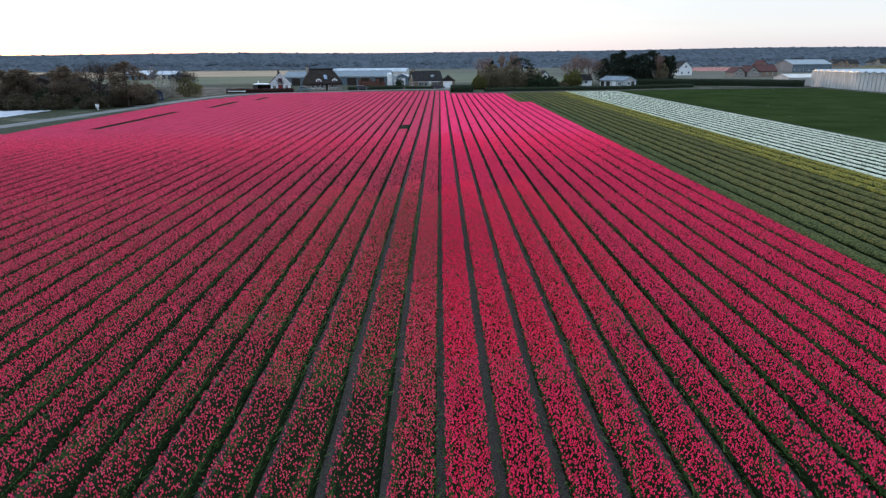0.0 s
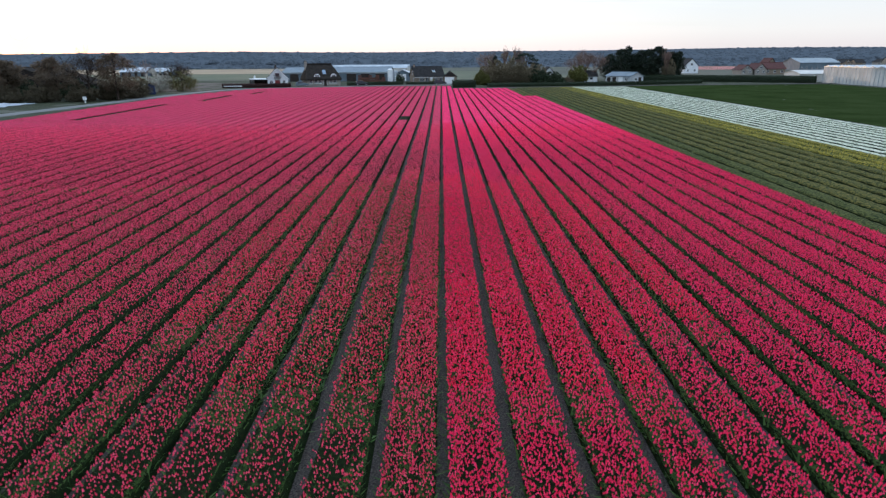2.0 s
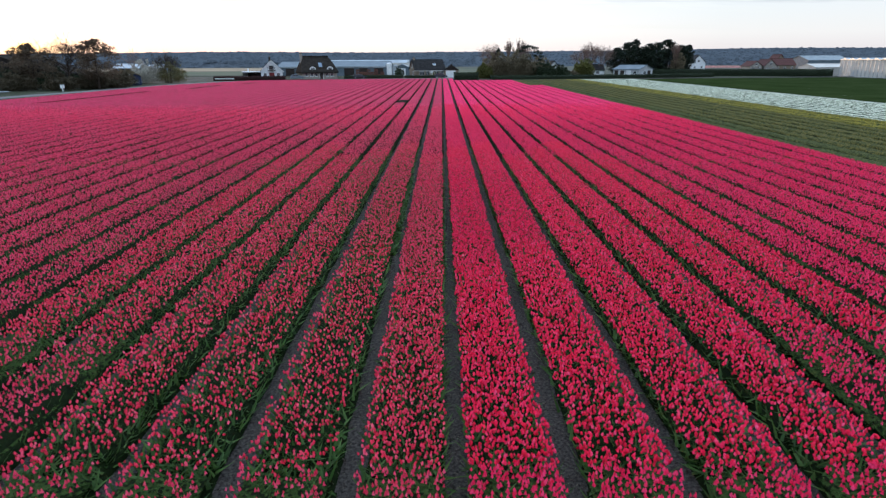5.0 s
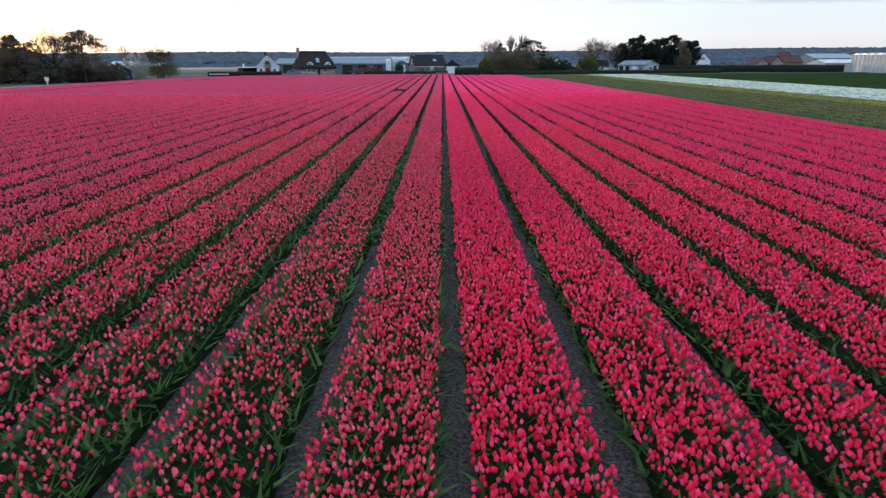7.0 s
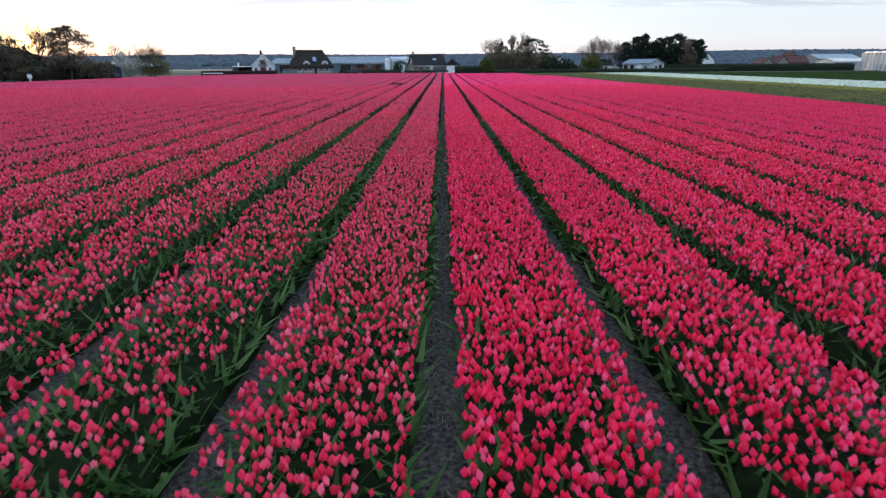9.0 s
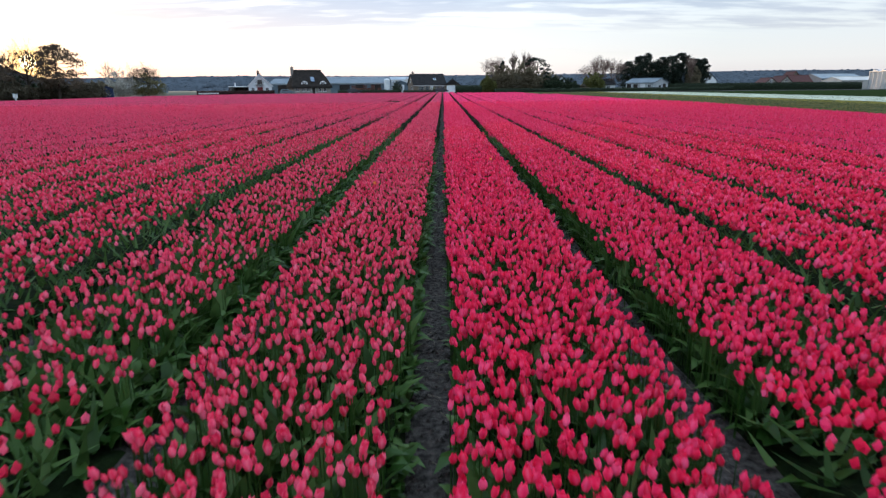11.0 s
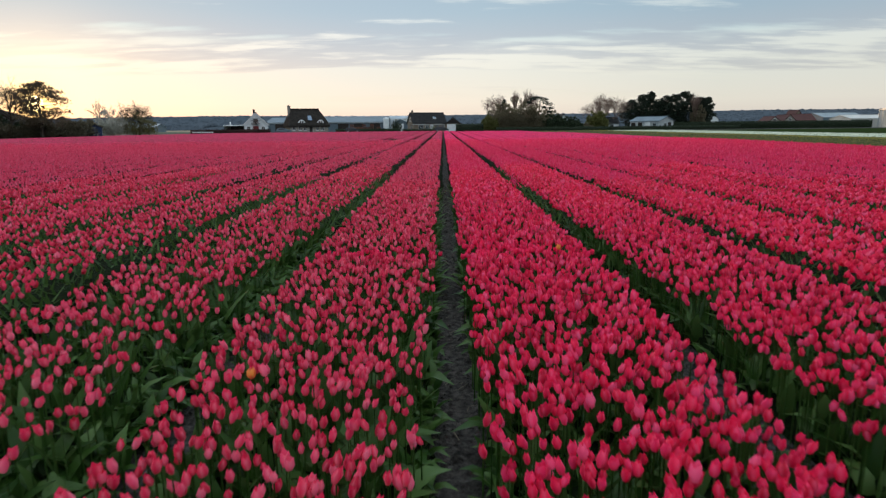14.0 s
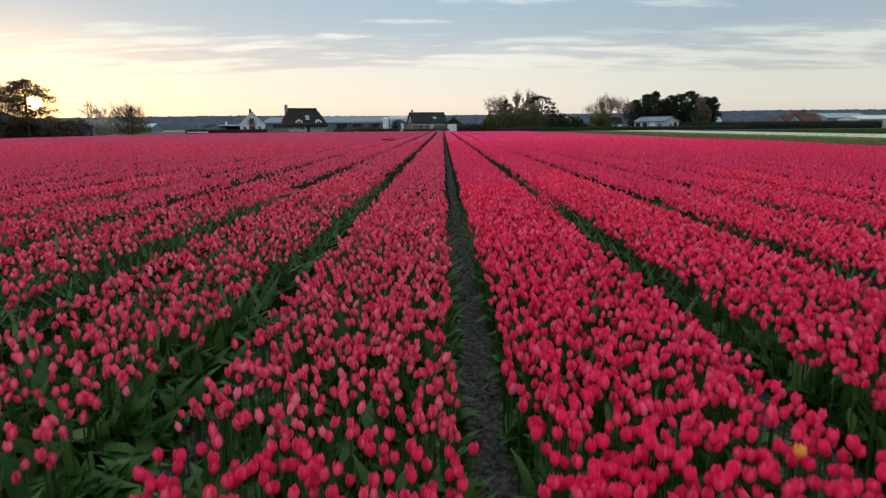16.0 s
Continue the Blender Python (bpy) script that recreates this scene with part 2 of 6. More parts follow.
TAN_FIELD = plain("bare_field", (0.24, 0.18, 0.12), (0.32, 0.25, 0.17), 0.03, 0.95, 4, 0.05)
FAR_GROUND = plain("far_ground", (0.060, 0.066, 0.048), (0.10, 0.096, 0.074), 0.01, 0.95, 2, 0.05)
ASPHALT = plain("asphalt", (0.13, 0.13, 0.135), (0.18, 0.18, 0.18), 1.2, 0.85, 120, 0.003)


# ---- mesh helpers ----
def mesh_of(name, verts, tris, mats, smooth=False, mat_index=None):
    """A mesh from arrays of places and triangles."""
    me = bpy.data.meshes.new(name)
    verts, tris = np.asarray(verts, np.float32), np.asarray(tris, np.int32)
    me.vertices.add(len(verts))
    me.vertices.foreach_set("co", verts.ravel())
    me.loops.add(tris.size)
    me.loops.foreach_set("vertex_index", tris.ravel())
    me.polygons.add(len(tris))
    me.polygons.foreach_set("loop_start", np.arange(0, tris.size, 3, dtype=np.int32))
    me.polygons.foreach_set("use_smooth", np.full(len(tris), smooth))
    for m in mats:
        me.materials.append(m)
    if mat_index is not None:
        me.polygons.foreach_set("material_index", np.asarray(mat_index, np.int32))
    me.update(calc_edges=True)
    me.validate()
    return me


def thing(name, label, category, group="", kind="", at=None):
    ob = new(name)
    ob.empty_display_size = 0.2
    if at is not None:
        ob.matrix_world = at
    return tagged(ob, label, category, group, kind)


def child(name, me, parent, label="", kind=""):
    ob = new(name, me)
    ob.parent = parent
    return tagged(ob, label, kind=kind)


def grid_tris(nu, nv):
    i = np.arange(nu * nv).reshape(nu, nv)
    a, b, c, d = i[:-1, :-1].ravel(), i[1:, :-1].ravel(), i[1:, 1:].ravel(), i[:-1, 1:].ravel()
    return np.concatenate([np.stack([a, b, c], 1), np.stack([a, c, d], 1)])


def scatter(template, places, turns, tilts, lean, sizes):
    """Copies of a template (places, triangles), each turned, tilted and sized, as arrays."""
    tv, tf = template
    n = len(places)
    c, s = np.cos(turns), np.sin(turns)
    v = tv[None] * sizes[:, None, None]
    x = v[..., 0] * c[:, None] - v[..., 1] * s[:, None]
    y = v[..., 0] * s[:, None] + v[..., 1] * c[:, None]
    z = v[..., 2]
    tx, ty = tilts * np.cos(lean), tilts * np.sin(lean)
    out = np.stack([x + z * tx[:, None], y + z * ty[:, None], z], -1) + places[:, None]
    f = tf[None] + (np.arange(n) * len(tv))[:, None, None]
    return out.reshape(-1, 3), f.reshape(-1, 3)


def joined(sets):
    vs, fs, base = [], [], 0
    for v, f in sets:
        if len(v):
            vs.append(v)
            fs.append(f + base)
            base += len(v)
    return np.concatenate(vs), np.concatenate(fs)


# ---- ground ----
def sheet(name, x0, x1, y0, y1, z, mat, label, category, nx=2, ny=2, wave=0.0):
    xs, ys = np.meshgrid(np.linspace(x0, x1, nx), np.linspace(y0, y1, ny), indexing="ij")
    rng = np.random.default_rng(5)
    zs = z + wave * rng.standard_normal(xs.shape)
    ob = new(name, mesh_of(name, np.stack([xs, ys, zs], -1).reshape(-1, 3), grid_tris(nx, ny), [mat], True))
    return tagged(ob, label, category, kind="structure")


sheet("ground", -4600, 4600, -4600, 4600, -0.02, FAR_GROUND, "flat open farmland reaching to the wooded horizon", "ground")
sheet("field_soil", -61.5, 53.5, -40, 192, 0.0, SOIL, "bare grey sandy soil between the flower beds", "soil")

# ---- the tulip beds ----
PITCH = 1.5


def bloom_template(fine):
    """A closed egg-shaped tulip head, its base at the origin, about 6 cm high: places, triangles, and (petal, height) marks."""
    if fine >= 2:
        rings = ((0.0125, 0.002, 0), (0.0218, 0.027, 0), (0.0095, 0.049, 1)) if fine == 2 else ((0.0135, 0.003, 0), (0.0225, 0.026, 0), (0.0175, 0.046, 1))
        v, uv = [], []
        for r, z, tip in rings:
            for i in range(6):
                a = math.pi * i / 3
                rr = r * (1.0 if i % 2 == 0 else 0.90)
                zz = z + (((0.012, -0.001, 0.009, -0.003, 0.011, 0.0)[i]) if tip else 0.0)
                v.append((rr * math.cos(a), rr * math.sin(a), zz))
                uv.append((0.0 if i % 2 == 0 else 1.0, zz / 0.062))
        f = []
        for j in range(2):
            for i in range(6):
                a, b = 6 * j + i, 6 * j + (i + 1) % 6
                f += [(a, b, b + 6), (a, b + 6, a + 6)]
        return np.array(v), np.array(f), np.array(uv)
    if fine == 1:
        v, uv = [], []
        for r, z, turn, u in ((0.0175, 0.006, 0.0, 0.0), (0.0235, 0.034, math.pi / 3, 0.12)):
            v += [(r * math.cos(2 * math.pi * i / 3 + turn), r * math.sin(2 * math.pi * i / 3 + turn), z) for i in range(3)]
            uv += [(u, z / 0.062)] * 3
        v.append((0.003, -0.002, 0.064))
        uv.append((0.42, 1.0))
        f = []
        for i in range(3):
            f += [(i, 3 + i, 3 + (i + 2) % 3), (i, (i + 1) % 3, 3 + i), (3 + i, 6, 3 + (i + 2) % 3)]
        return np.array(v), np.array(f), np.array(uv)
    v = [(0.0265 * math.cos(2 * math.pi * i / 3), 0.0265 * math.sin(2 * math.pi * i / 3), 0.004) for i in range(3)] + [(0, 0, 0.066)]
    return np.array(v), np.array([(0, 1, 3), (1, 2, 3), (2, 0, 3)]), np.array([(0.3, 0.3)] * 3 + [(0.4, 0.9)])


def blade_template(steps, length, width, arch):
    """A broad folded leaf that rises, then bends outwards along x."""
    v = []
    for j in range(steps + 1):
        u = j / steps
        w = width * math.sin(math.pi * min(1.0, 0.22 + 0.78 * u)) * 0.5 + 0.002
        a = arch * u
        x, z = length * u * math.sin(a * 0.75 + 0.12), length * u * math.cos(a * 0.75)
        if j == steps:
            v.append((x, 0, z))
        else:
            v += [(x - 0.004, -w, z + w * 0.35), (x, 0, z), (x - 0.004, w, z + w * 0.35)]
    f = []
    for j in range(steps):
        a = 3 * j
        if j == steps - 1:
            f += [(a, a + 1, a + 3), (a + 1, a + 2, a + 3)]
        else:
            f += [(a, a + 1, a + 4), (a, a + 4, a + 3), (a + 1, a + 2, a + 5), (a + 1, a + 5, a + 4)]
    return np.array(v), np.array(f)


STEM = (np.array([(0.004, 0, 0), (-0.002, 0.0035, 0), (-0.002, -0.0035, 0), (0.003, 0, 1), (-0.0015, 0.0026, 1), (-0.0015, -0.0026, 1)]),
        np.array([(0, 1, 4), (0, 4, 3), (1, 2, 5), (1, 5, 4), (2, 0, 3), (2, 3, 5)]))
BLOOM = [bloom_template(0), bloom_template(1), bloom_template(2), bloom_template(3)]
BLADES = [blade_template(3, 0.26, 0.084, 0.95), blade_template(3, 0.23, 0.098, 1.6), blade_template(3, 0.31, 0.070, 0.45)]
SMALL_BLADES = [blade_template(1, 0.29, 0.085, 0.8), blade_template(1, 0.25, 0.10, 1.5)]


def bed_look(k):
    """Share of open blooms, petals near and far, and the closed cover, for the bed that lies right of path k."""
    if k >= 0:
        share = (0.98, 0.92, 0.85, 0.78, 0.75, 0.75, 0.76, 0.79, 0.82, 0.84, 0.84, 0.84, 0.84, 0.84)[k]
        return share, PETAL_CRIMSON, PETAL_CRIMSON_FAR, CANOPY_CRIMSON
    share = (0.82, 0.48, 0.48, 0.54, 0.60, 0.62, 0.64, 0.68, 0.70, 0.72)[min(-k - 1, 9)]
    if k < -9:
        share = 0.72 + 0.10 * random.Random(k).uniform(-1, 1)
    return share, PETAL_CORAL, PETAL_CORAL_FAR, CANOPY_CORAL


def bed_end(x):
    """Where a bed stops at the far end, along the curving lane."""
    if x > 3:
        return 142.0 if x > 18.2 else 177.0
    return 192.0 - 0.0034 * x * x - (0.0 if x > -52 else (-52 - x) * 3.2)


def bed_half(x):
    """Half the width of a bed between its outer bulbs."""
    return 0.568 if -1.5 < x < 0 else 0.598 if 0 < x < 1.5 else 0.605


def bed_spots(rng, x, y0, y1, density):
    """Places over a bed: bulbs set in drills, pushed about by chance."""
    wide = 2 * bed_half(x)
    n = int((y1 - y0) * wide * density)
    if n < 1:
        return np.zeros((0, 2))
    ys = y0 + (np.arange(n) + rng.random(n)) / n * (y1 - y0)
    wander = 0.012 * np.sin(ys * 1.7 + x) + 0.008 * np.sin(ys * 4.1 + 2 * x)
    xs = x + wander + (rng.random(n) - 0.5) * wide + rng.normal(0, 0.014, n)
    return np.stack([xs, ys], 1)


def patchy(xy, share, rng):
    """Keeps a share of the spots, thinned in uneven patches."""
    soft = np.sin(xy[:, 0] * 2.3 + 3 * np.sin(xy[:, 1] * 0.31)) * np.sin(xy[:, 1] * 0.9 + xy[:, 0]) * 0.05
    # blooms thin out towards the start of the field, fitted to the camera's view
    young = np.clip((24 - xy[:, 1]) / 22, 0.0, 1.0) * np.where(xy[:, 0] < -1.5, 0.16, np.where(xy[:, 0] > 3.0, 0.10, 0.0))
    return xy[rng.random(len(xy)) < share + soft - young]


def strip(x, y0, y1, half, height, rng, step, bottom):
    """A rounded, uneven bank along y, as arrays."""
    ny = max(2, int((y1 - y0) / step))
    prof = [(-half - 0.03, bottom), (-half * 0.96, height * 0.72), (-half * 0.6, height), (0.0, height * 1.02), (half * 0.6, height), (half * 0.96, height * 0.72), (half + 0.03, bottom)]
    ys = np.linspace(y0, y1, ny)
    px, pz = np.array(prof).T
    xs = x + px[None] + rng.normal(0, 0.022, (ny, len(prof)))
    zs = pz[None] + rng.normal(0, height * 0.09, (ny, len(prof))) * (pz[None] > bottom)
    zs[[0, -1]] = np.minimum(zs[[0, -1]], bottom + 0.01)
    v = np.stack([xs, np.repeat(ys[:, None], len(prof), 1), zs], -1)
    f = grid_tris(ny, len(prof))[:, ::-1]
    return v.reshape(-1, 3), f


# stretches where the blooms are missing: bed, from, to
BARE = {-4: (89.5, 95.0), -35: (92.0, 122.0), -33: (132.0, 150.0), -31: (156.0, 166.0)}
SINGLE = {}
BLOOM_END = 88.0


def bloom_uv(count, fine):
    return np.tile(BLOOM[fine][2], (count, 1))


def red_bed(k):
    # the two beds beside the flight stand a little closer together
    x = PITCH * (k + 0.5) + {0: -0.02, -1: 0.06, -2: 0.06}.get(k, 0.0)
    share, petals, far_petals, far_top = bed_look(k)
    right, half = k >= 0, bed_half(x)
    rng = np.random.default_rng(1000 + k)
    end = bed_end(x)
    bare = BARE.get(k)
    start = -6.0 if abs(x) < 30 else 20.0
    # single heads stand only inside the camera's wedge of view; the fine ones close to the flight
    first = max(10.5, 1.27 * abs(x) - 2.5)
    fine = {-2: (29.0, 41.0), -1: (27.0, 42.5), 0: (27.0, 42.5), 1: (29.0, 41.0)}.get(k)
    mid = (19.0 if -4 <= k <= 3 else 23.0, 48.5 + 3.0 * math.sin(2.1 * k)) if -6 <= k <= 5 else None
    dense, size = (300, 1.0) if right else (275, 0.92)
    sets = {0: [], 1: [], 2: [], 3: []}
    leaves = []

    def heads(xy):
        h = np.clip(rng.normal(0.385, 0.023, len(xy)), 0.30, 0.45)
        # those at the side lean out over the path
        h -= 0.05 * rng.random(len(xy)) * (np.abs(xy[:, 0] - x) > half - 0.09)
        # the coral beds bend westwards, to the evening light
        return np.column_stack([xy - np.array([0.0 if right else 0.03, 0.0]), h])

    def add_blooms(p, level, scale):
        n = len(p)
        out = np.where(p[:, 0] > x, 0.0, math.pi) + rng.normal(0, 1.6, n)
        grown = rng.uniform(0.80, 1.20, n) * scale
        # wider heads keep clear of the path
        p[:, 0] = x + (p[:, 0] - x) * (1 - np.clip(0.027 * grown - 0.022, 0.0, 0.05) * 1.6 / half)
        v, f = scatter(BLOOM[level][:2], p, rng.random(n) * 6.3, rng.random(n) * (0.16, 0.30, 0.42, 0.5)[level], out, grown)
        sets[level].append((v, f, bloom_uv(n, level)))

    def add_leaves(templates, lots, low, high, lo_size, hi_size, squeeze=0.93):
        for j, b in enumerate(templates):
            q = lots[j::len(templates)]
            n = len(q)
            p = np.column_stack([x + (q[:, 0] - x) * squeeze, q[:, 1], rng.uniform(low, high, n)])
            leaves.append(scatter(b, p, rng.random(n) * 6.3, rng.random(n) * 0.35, rng.random(n) * 6.3, rng.uniform(lo_size, hi_size, n)))

    def spans(outer, inner):
        return [outer] if inner is None else [(outer[0], inner[0]), (inner[1], outer[1])]

    if fine:
        xy = bed_spots(rng, x, *fine, dense)
        some = patchy(xy, share, rng)
        if k in (-1, 0):
            own = (some[:, 1] > 38.20) & (some[:, 1] < 38.60)
            SINGLE[k] = some[own]
            some = some[~own]
        p = heads(some)
        loose = rng.random(len(p)) < 0.38
        add_blooms(p[~loose], 2, size * 0.93)
        add_blooms(p[loose], 3, size * 0.93)
        n = len(p)
        g = p.copy()
        g[:, 2] = 0.02
        sv, sf = scatter(STEM, g, rng.random(n) * 6.3, np.zeros(n), np.zeros(n), np.ones(n))
        sv = sv.reshape(n, 6, 3)
        sv[:, 3:, 2] = p[:, 2][:, None] + 0.004
        leaves.append((sv.reshape(-1, 3), sf))
        add_leaves(BLADES, xy[rng.random(len(xy)) < (0.66 if right else 0.85)], 0.01, 0.06, 0.75, 1.2, 0.86)
        # leaves that hang out over the path
        for side in (-1, 1):
            full = k == -2 and side > 0
            n = int((fine[1] - fine[0]) * (95 if full else 48 if k == 0 and side < 0 else 80 if k == -1 and side > 0 else 22 if side > 0 else 14))
            q = np.column_stack([x + side * rng.uniform(0.44, 0.66 if full else 0.58, n), rng.uniform(*fine, n)])
            add_leaves(BLADES[:2], q, 0.005, 0.03, 0.5 if full else 0.38, 0.95 if full else 0.74, 1.0)
    if mid:
        for a, b in spans(mid, fine):
            xy = bed_spots(rng, x, a, b, dense)
            add_blooms(heads(patchy(xy, share, rng)), 1, size)
            add_leaves(SMALL_BLADES, xy[rng.random(len(xy)) < (0.40 if right else 0.70)], 0.04, 0.11, 0.8, 1.2, 0.95)
    for a, b in spans((first, min(BLOOM_END, end)), mid):
        if b - a < 0.5:
            continue
        # fewer and larger heads with distance
        some = patchy(bed_spots(rng, x, a, b, dense * 0.84), share, rng)
        thin = np.interp(some[:, 1], [34, 50, 64, 80], [1.0, 0.75, 0.56, 0.40])
        kept = rng.random(len(some)) < thin * np.clip((BLOOM_END - some[:, 1]) / 24, 0.0, 1.0)
        if bare:
            kept &= (some[:, 1] < bare[0]) | (some[:, 1] > bare[1])
        some, thin = some[kept], thin[kept]
        near = some[rng.random(len(some)) < (0.5 if right else 0.9) * np.clip((46 - some[:, 1]) / 12, 0.0, 1.0)]
        if len(near) > 1:
            add_leaves(SMALL_BLADES, near, 0.05, 0.11, 0.8, 1.25, 0.97)
        add_blooms(heads(some), 0, size / np.sqrt(0.88 * thin) * (0.94 + 0.16 * np.clip((some[:, 1] - 60) / 15, 0.0, 1.0)))
    bed = thing("tulip_bed", ("long bed of dense crimson-pink tulips in full bloom" if right else "long bed of coral-red tulips with much green leaf"), "flower bed", "tulip beds of the field")
    for level, name, mat, words in ((2, "bloom_cover", petals, "cup-shaped red tulip heads"), (3, "open_bloom_cover", petals, "red tulip heads with opening tips"), (1, "bloom_carpet", petals, "cup-shaped red tulip heads"), (0, "loose_bloom_cover", far_petals, "scattered red tulip heads")):
        lot = [s for s in sets[level] if len(s[0])]
        if lot:
            me = mesh_of(name, *joined([s[:2] for s in lot]), [mat], level >= 2)
            lay_uv(me, np.concatenate([s[2] for s in lot]))
            child(name, me, bed, words, "stuff")
    if leaves:
        child("leaf_cover", mesh_of("leaf_cover", *joined(leaves), [TULIP_LEAF], True), bed, "broad grey-green tulip leaves and stems", "stuff")
    # mass of stems and low leaves below, its shade painted near-black; it stands higher where no single leaves are
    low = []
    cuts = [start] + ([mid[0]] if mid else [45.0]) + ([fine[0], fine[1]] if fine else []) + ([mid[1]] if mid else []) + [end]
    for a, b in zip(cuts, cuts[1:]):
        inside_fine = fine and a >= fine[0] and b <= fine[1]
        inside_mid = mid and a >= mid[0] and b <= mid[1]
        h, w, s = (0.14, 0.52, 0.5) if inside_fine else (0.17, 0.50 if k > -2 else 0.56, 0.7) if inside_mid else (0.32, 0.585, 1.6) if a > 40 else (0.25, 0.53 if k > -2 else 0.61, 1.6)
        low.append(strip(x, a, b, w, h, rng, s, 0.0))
    child("leaf_bank", mesh_of("leaf_bank", *joined(low), [SHADE_LEAF_MASS], True), bed, "low leaves under the tulip heads, shade painted near-black", "stuff")

    def cover(name, y0, y1, top, wide, mat, words, rise=None, rough=0.014):
        pieces = [(y0, y1)]
        if bare and y0 < bare[0] < y1:
            pieces = [(y0, bare[0]), (bare[1], y1)]
        made = []
        for a, b in pieces:
            if b - a < 0.5:
                continue
            n = max(2, int((b - a) / (0.5 if rise else 1.2)))
            if rise:
                n = max(2, int((min(b, 90) - a) / 0.5 + max(0, b - max(a, 90)) / 1.1)) if a < 90 else max(2, int((b - a) / 1.1))
            ys = np.linspace(a, b, n)
            px = wide * np.array([-1.0, -0.95, -0.5, 0.0, 0.5, 0.95, 1.0])
            pz = top * np.array([0.70, 0.93, 0.99, 1.0, 0.99, 0.93, 0.70])[None] * np.ones((n, 1))
            if rise:
                pz = pz * (rise[2] + (1 - rise[2]) * np.clip((ys - rise[0]) / (rise[1] - rise[0]), 0.0, 1.0))[:, None]
            xs = x + px[None] * (1 - (0.13 * np.clip((84 - ys) / 20, 0.0, 1.0)[:, None] if rise else 0.0)) + rng.normal(0, 0.018, (n, 7))
            made.append((np.stack([xs, np.repeat(ys[:, None], 7, 1), pz + rng.normal(0, 1, (n, 7)) * (rough + (0.040 * np.clip((84 - ys) / 20, 0.0, 1.0)[:, None] if rise else 0.0))], -1).reshape(-1, 3), grid_tris(n, 7)[:, ::-1]))
        if made:
            child(name, mesh_of(name, *joined(made), [mat], True), bed, words, "stuff")

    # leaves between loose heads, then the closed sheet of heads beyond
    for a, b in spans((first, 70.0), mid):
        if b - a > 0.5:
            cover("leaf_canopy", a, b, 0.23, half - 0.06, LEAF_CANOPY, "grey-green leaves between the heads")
    cover("close_bloom_cover", max(first - 0.5, 42.0 if not mid else 47.0), end, 0.42, half - 0.01, far_top, "close-set red tulip heads", (46.0, 84.0, 0.42))
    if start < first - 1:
        cover("near_bloom_cover", start, first, 0.36, half - 0.03, SHADED_CRIMSON if right else SHADED_CORAL, "red tulip heads with the shade among them painted in")
    return bed


def lay_uv(me, marks):
    """Writes a (petal, height) mark for each vertex into a UV layer."""
    layer = me.uv_layers.new(name="petal_marks")
    at = np.empty(len(me.loops), np.int32)
    me.loops.foreach_get("vertex_index", at)
    layer.data.foreach_set("uv", np.asarray(marks, np.float32)[at].ravel())


for k in range(-41, 14):
    red_bed(k)


def side_bed(x, y0, y1, half, height, mat, label, group):
    rng = np.random.default_rng(int(x * 10) + 7)
    bed = thing("flower_bed", label, "flower bed", group)
    n = int((y1 - y0) / 0.5)
    ys = np.linspace(y0, y1, n)
    px = half * np.array([-1.0, -0.9, -0.4, 0.0, 0.4, 0.9, 1.0])
    pz = height * (np.array([0.82, 0.93, 1.0, 1.02, 1.0, 0.93, 0.82]) if mat == CANOPY_WHITE else np.array([0.6, 0.92, 1.0, 1.02, 1.0, 0.92, 0.6]))
    v = np.stack([x + px[None] + rng.normal(0, 0.03, (n, 7)), np.repeat(ys[:, None], 7, 1), pz[None] + rng.normal(0, 0.018, (n, 7))], -1)
    child("bloom_cover", mesh_of("bloom_cover", v.reshape(-1, 3), grid_tris(n, 7)[:, ::-1], [mat], True), bed, "", "stuff")
    child("leaf_mass", mesh_of("leaf_mass", *strip(x, y0, y1, half * 0.95, height * 0.7, rng, 1.8, 0.0), [SHADE_LEAF_MASS], True), bed, "", "stuff")


for i in range(11):
    x = 21.0 + PITCH * (i + 0.5)
    if i < 2:
        side_bed(x, 10, 183, 0.56, 0.30, CANOPY_GREEN, "bed of leafy green bulbs with no flowers", "green and yellow beds beside the tulips")
    elif i < 6:
        side_bed(x, 10, 183, 0.52, 0.30, CANOPY_FADED, "bed of faded yellow-green daffodils past their bloom", "green and yellow beds beside the tulips")
    else:
        side_bed(x, 10, 183, 0.52, 0.32, CANOPY_YELLOW if i > 7 else CANOPY_FADED, "bed of yellow-green flowering bulbs", "green and yellow beds beside the tulips")
for i in range(11):
    side_bed(37.2 + 1.42 * (i + 0.5), 20, 186, 0.42, 0.24, CANOPY_WHITE, "bed of white flowers in full bloom", "white flower beds")
# two beds at the notch go on without blooms
for x in (18.75, 20.25):
    side_bed(x, 143, 177, 0.6, 0.3, CANOPY_FADED, "bed end picked bare of its red blooms", "picked bed ends")
sheet("corn_field", 54.2, 118, -30, 197, 0.03, WHEAT, "even dark green field of young corn", "field", 40, 80, 0.02)


